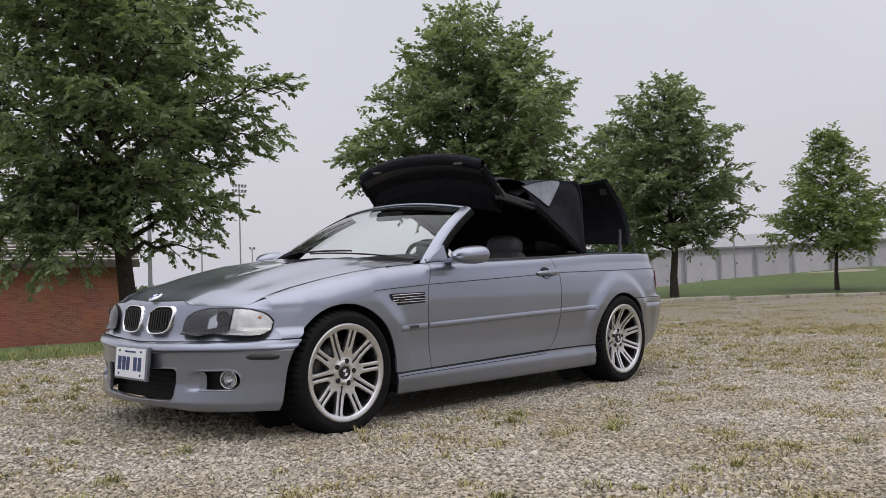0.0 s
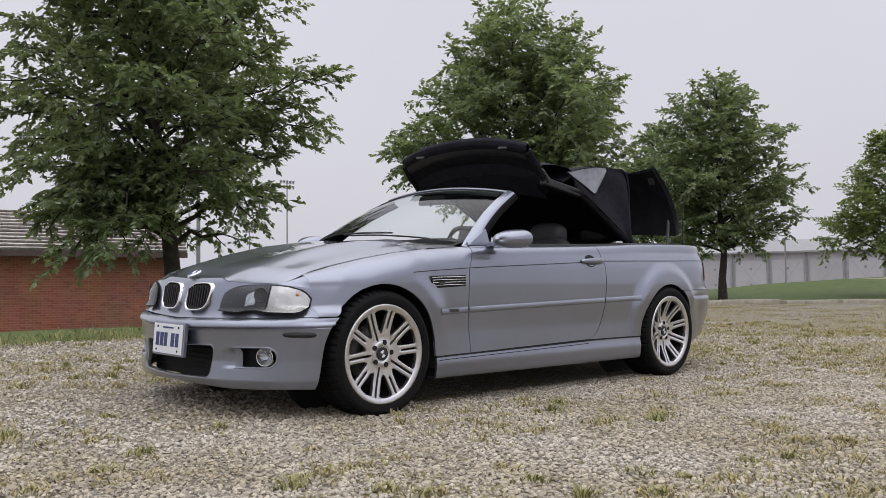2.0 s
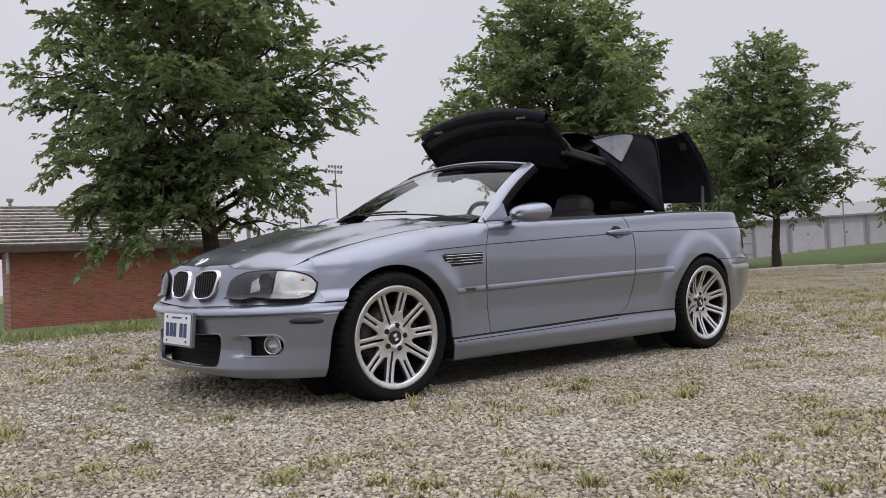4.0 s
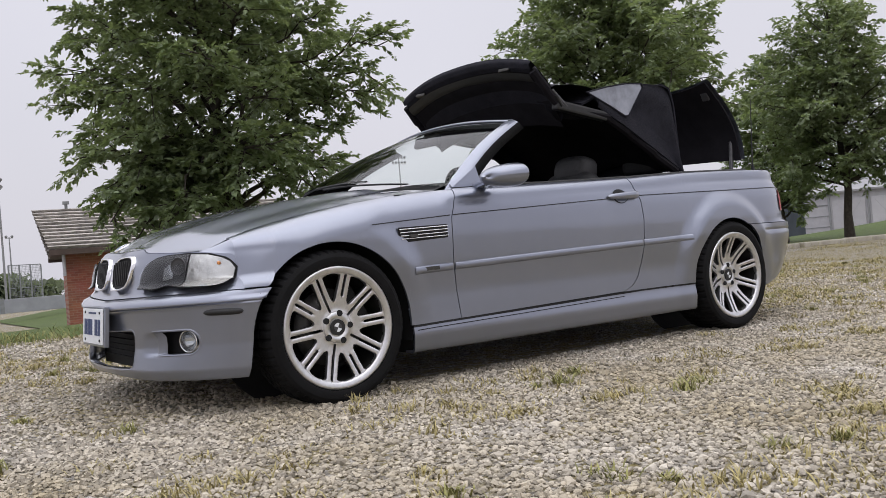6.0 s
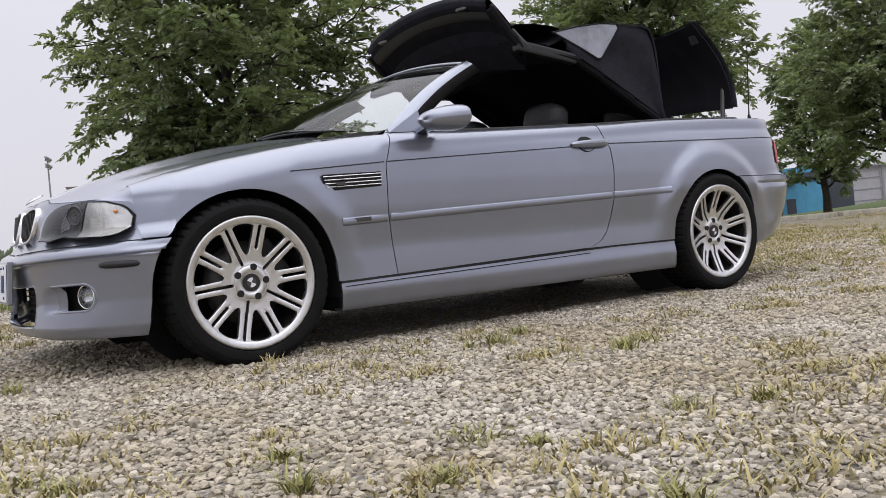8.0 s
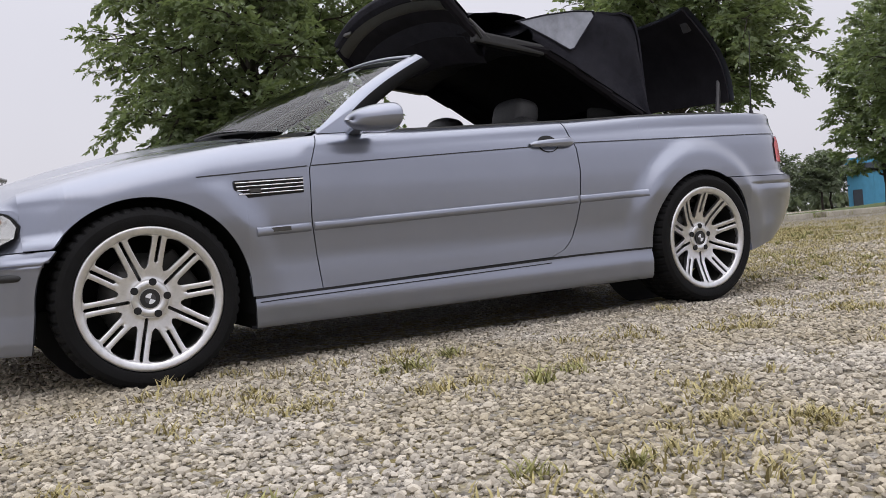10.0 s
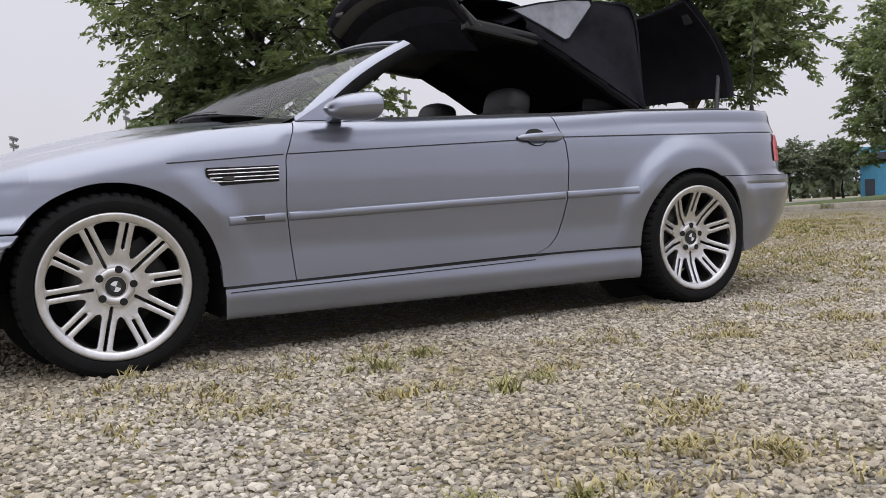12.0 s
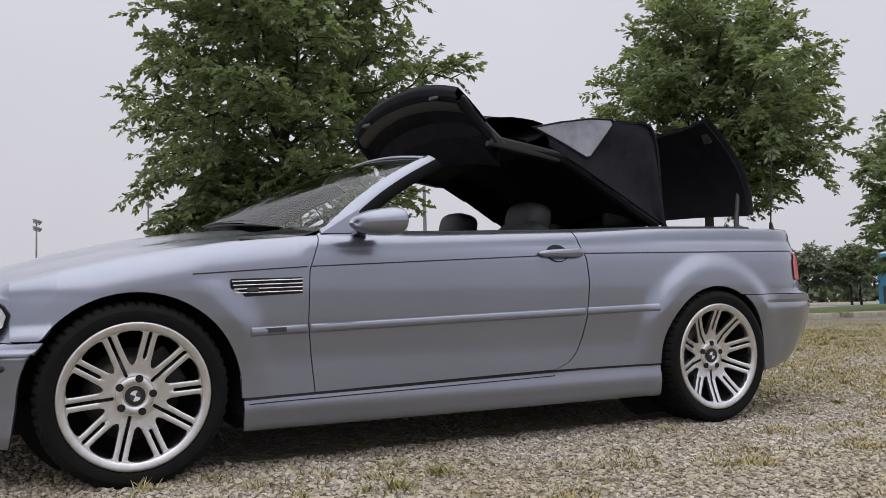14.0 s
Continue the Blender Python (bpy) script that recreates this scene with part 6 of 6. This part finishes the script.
def woods(name, start, end, height, n, seed):
    rng = np.random.default_rng(seed)
    c = rng.uniform(0, 1, n)
    base = np.stack([start[0] + (end[0] - start[0]) * c, start[1] + (end[1] - start[1]) * c], 1)
    top = height * (0.62 + 0.25 * np.sin(c * 41) * np.sin(c * 17 + 1) + 0.13 * np.sin(c * 131))
    z = top * rng.uniform(0, 1, n) ** 0.6
    p = np.stack([base[:, 0] + rng.normal(0, 1.5, n), base[:, 1] + rng.normal(0, 3, n), z], 1)
    d = rng.normal(0, 1, (n, 3))
    d /= np.linalg.norm(d, axis=1, keepdims=True)
    w = np.cross(d, rng.normal(0, 1, (n, 3)))
    w /= np.linalg.norm(w, axis=1, keepdims=True)
    s = rng.uniform(0.45, 1.0, (n, 1))
    v = np.stack([p - d * s, p - w * s * 0.6, p + d * s, p + w * s * 0.6], 1).reshape(-1, 3)
    me = bpy.data.meshes.new(name)
    me.from_pydata(v.tolist(), [], np.arange(4 * n).reshape(-1, 4).tolist())
    me.materials.append(LEAF["far"])
    return tagged(new(name, me), "dark green line of woods on the horizon", "woods", kind="stuff")


woods("far_woods", (-60, 190), (42, 190), 9.0, 14000, 5)
woods("far_woods", (100, 190), (190, 60), 5.0, 9000, 6)


# ---- loose stones and dry grass ----
def stones(name, n, region, size, seed, label, sink=0.3, chip=True):
    """Crushed stone: n angular pebbles on the ground in a region (x0, x1, y0, y1)."""
    rng = np.random.default_rng(seed)
    bm = bmesh.new()
    if chip:
        bmesh.ops.create_cube(bm, size=1.35)
        bmesh.ops.triangulate(bm, faces=bm.faces)
    else:
        bmesh.ops.create_icosphere(bm, subdivisions=1, radius=1)
    bv = np.array([v.co[:] for v in bm.verts])
    bf = np.array([[v.index for v in f.verts] for f in bm.faces])
    bm.free()
    x = rng.uniform(region[0], region[1], n)
    y = rng.uniform(region[2], region[3], n)
    s = size * rng.lognormal(0, 0.24, n)
    rot = rng.normal(0, 1, (n, 4))
    rot /= np.linalg.norm(rot, axis=1, keepdims=True)
    a, b, c, d = rot.T
    R = np.stack([np.stack([1 - 2 * (c * c + d * d), 2 * (b * c - a * d), 2 * (b * d + a * c)], 1),
                  np.stack([2 * (b * c + a * d), 1 - 2 * (b * b + d * d), 2 * (c * d - a * b)], 1),
                  np.stack([2 * (b * d - a * c), 2 * (c * d + a * b), 1 - 2 * (b * b + c * c)], 1)], 1)
    v = bv[None] * rng.uniform(0.66, 1.16, (n, len(bv), 1)) * np.stack([np.ones(n), rng.uniform(0.65, 1, n), rng.uniform(0.55, 0.9, n)], 1)[:, None]
    v = np.einsum("nij,nkj->nki", R, v) * s[:, None, None]
    v[:, :, 2] *= 0.75
    v += np.stack([x, y, lot_height(y) + s * sink], 1)[:, None]
    f = bf[None] + (np.arange(n) * len(bv))[:, None, None]
    me = bpy.data.meshes.new(name)
    me.from_pydata(v.reshape(-1, 3).tolist(), [], f.reshape(-1, 3).tolist())
    me.materials.append(STONE_MAT)
    return tagged(new(name, me), label, "gravel", kind="stuff")


STONE_MAT = mat("crushed_stone", (0.413, 0.384, 0.342), 0.9, var=0.5, scale=0.9, island=0.40, dark=(0.33, 0.28, 0.19))
stones("gravel_stones", 35000, (-3.3, 1.9, -3.35, -1.5), 0.0101, 1, "pale grey crushed stones lying on the lot", chip=False)
stones("gravel_stones", 25000, (-4.2, 2.8, -1.5, -0.62), 0.0098, 6, "pale grey crushed stones beside the car")
stones("gravel_stones", 6000, (-4.3, -3.3, -3.4, -1.5), 0.0104, 7, "pale grey crushed stones lying on the lot")
stones("gravel_stones", 5500, (1.9, 2.8, -3.4, -1.5), 0.0104, 8, "pale grey crushed stones lying on the lot")
stones("gravel_stones", 20000, (-4.8, -1.15, -0.62, 2.4), 0.0102, 2, "pale grey crushed stones before the car")
stones("gravel_stones", 27000, (2.0, 7.2, -3.6, 2.2), 0.0118, 3, "pale grey crushed stones behind the car")
stones("gravel_stones", 8000, (-4.5, 0.5, 2.4, 4.6), 0.013, 4, "pale grey crushed stones towards the verge")


def straw_mat():
    m = mat("dry_grass", (0.35, 0.30, 0.135), 0.8, island=0.35)
    return m


BLADE = straw_mat()
BLADE_GREEN = mat("green_grass_blades", (0.25, 0.245, 0.09), 0.8, island=0.35)


def blades(name, places, material, label, height, per, spread, seed):
    """Grass tufts: bent blades round each place."""
    rng = np.random.default_rng(seed)
    places = np.asarray(places)
    k = len(places) * per
    c = np.repeat(places, per, 0)
    p = c[:, :2] + rng.normal(0, 1, (k, 2)) * (spread * np.repeat(rng.uniform(0.5, 1.4, len(places)), per))[:, None]
    h = height * rng.uniform(0.35, 1.2, k) * np.repeat(rng.uniform(0.5, 1.25, len(places)), per)
    az = rng.uniform(0, 2 * np.pi, k)
    out = h * rng.uniform(0.4, 1.8, k)
    w = 0.0023 + 0.0014 * rng.uniform(0, 1, k)
    d = np.stack([np.cos(az), np.sin(az)], 1)
    side_d = np.stack([-np.sin(az), np.cos(az)], 1) * w[:, None]
    z0 = c[:, 2] - 0.002
    base_l = np.column_stack([p - side_d, z0])
    base_r = np.column_stack([p + side_d, z0])
    mid = p + d * out[:, None] * 0.4
    mid_l = np.column_stack([mid - side_d * 0.8, z0 + h * 0.65])
    mid_r = np.column_stack([mid + side_d * 0.8, z0 + h * 0.65])
    tip = np.column_stack([p + d * out[:, None], z0 + h])
    v = np.stack([base_l, base_r, mid_r, mid_l, tip], 1).reshape(-1, 3)
    i = np.arange(k) * 5
    f = [(a, a + 1, a + 2, a + 3) for a in i] + [(a + 3, a + 2, a + 4) for a in i]
    me = bpy.data.meshes.new(name)
    me.from_pydata(v.tolist(), [], [tuple(map(int, q)) for q in f])
    me.materials.append(material)
    return tagged(new(name, me), label, "grass", kind="stuff")


rng = np.random.default_rng(77)
spots = []
while len(spots) < 3700:
    # ragged patches, drawn out along the lot
    cx, cy = rng.uniform(-4.6 if rng.uniform() < 0.55 else 2.2, 9), rng.uniform(-3.7, 5.5)
    w = rng.uniform(0.15, 0.8)
    for _ in range(int(w * 60)):
        x, y = cx + rng.normal(0, w), cy + rng.normal(0, w * 0.45)
        if -2.2 < x < 2.3 and -0.85 < y < 0.85:
            continue
        spots.append((x, y, float(lot_height(y))))
blades("dry_grass", spots, BLADE, "thin dry yellow grass growing through the gravel", 0.032, 31, 0.040, 11)
green = [(x, y, float(lot_height(y))) for x, y, _ in [(-0.45, -1.87, 0), (-1.9, -2.27, 0), (-1.53, -2.45, 0), (-0.27, -1.8, 0), (-2.2, -0.65, 0), (-2.6, -1.77, 0)]]
green += [spots[i] for i in rng.choice(len(spots), 330, False)]
blades("green_tufts", green, BLADE_GREEN, "small green tufts in the gravel", 0.046, 56, 0.024, 12)
far = []
while len(far) < 2600:
    cx, cy, w = rng.uniform(6, 24), rng.uniform(-6, 6.5), rng.uniform(0.2, 0.8)
    for _ in range(14):
        x, y = cx + rng.normal(0, w), cy + rng.normal(0, w * 0.5)
        if y < verge(x) - 0.4:
            far.append((x, y, float(lot_height(y))))
near_far = []
while len(near_far) < 1500:
    cx, cy, w = rng.uniform(2.6, 9), rng.uniform(-3.4, 4.6), rng.uniform(0.2, 0.6)
    near_far += [(x, y, float(lot_height(y))) for x, y in zip(cx + rng.normal(0, w, 16), cy + rng.normal(0, w * 0.5, 16))]
beside = []
while len(beside) < 330:
    cx, cy, w = rng.uniform(-1.2, 3.6), rng.uniform(-3.0, -1.15), rng.uniform(0.05, 0.22)
    beside += [(x, y, float(lot_height(y))) for x, y in zip(cx + rng.normal(0, w, 12), cy + rng.normal(0, w * 0.6, 12))]
blades("dry_grass", beside, BLADE, "small patches of thin yellow grass beside the car", 0.030, 24, 0.032, 16)
blades("dry_grass", near_far, BLADE, "short yellow-green grass in patches behind the car", 0.030, 26, 0.08, 15)
blades("dry_grass", far, BLADE, "thin dry grass spreading over the far gravel", 0.035, 18, 0.11, 14)
edge = [(x, verge(x) - rng.uniform(-0.9, 0.35), ground_height(x, verge(x) - 0.1)) for x in rng.uniform(-8, 30, 1500)]
blades("verge_weeds", edge, BLADE_GREEN, "rough green weeds along the lawn's edge", 0.11, 16, 0.10, 13)
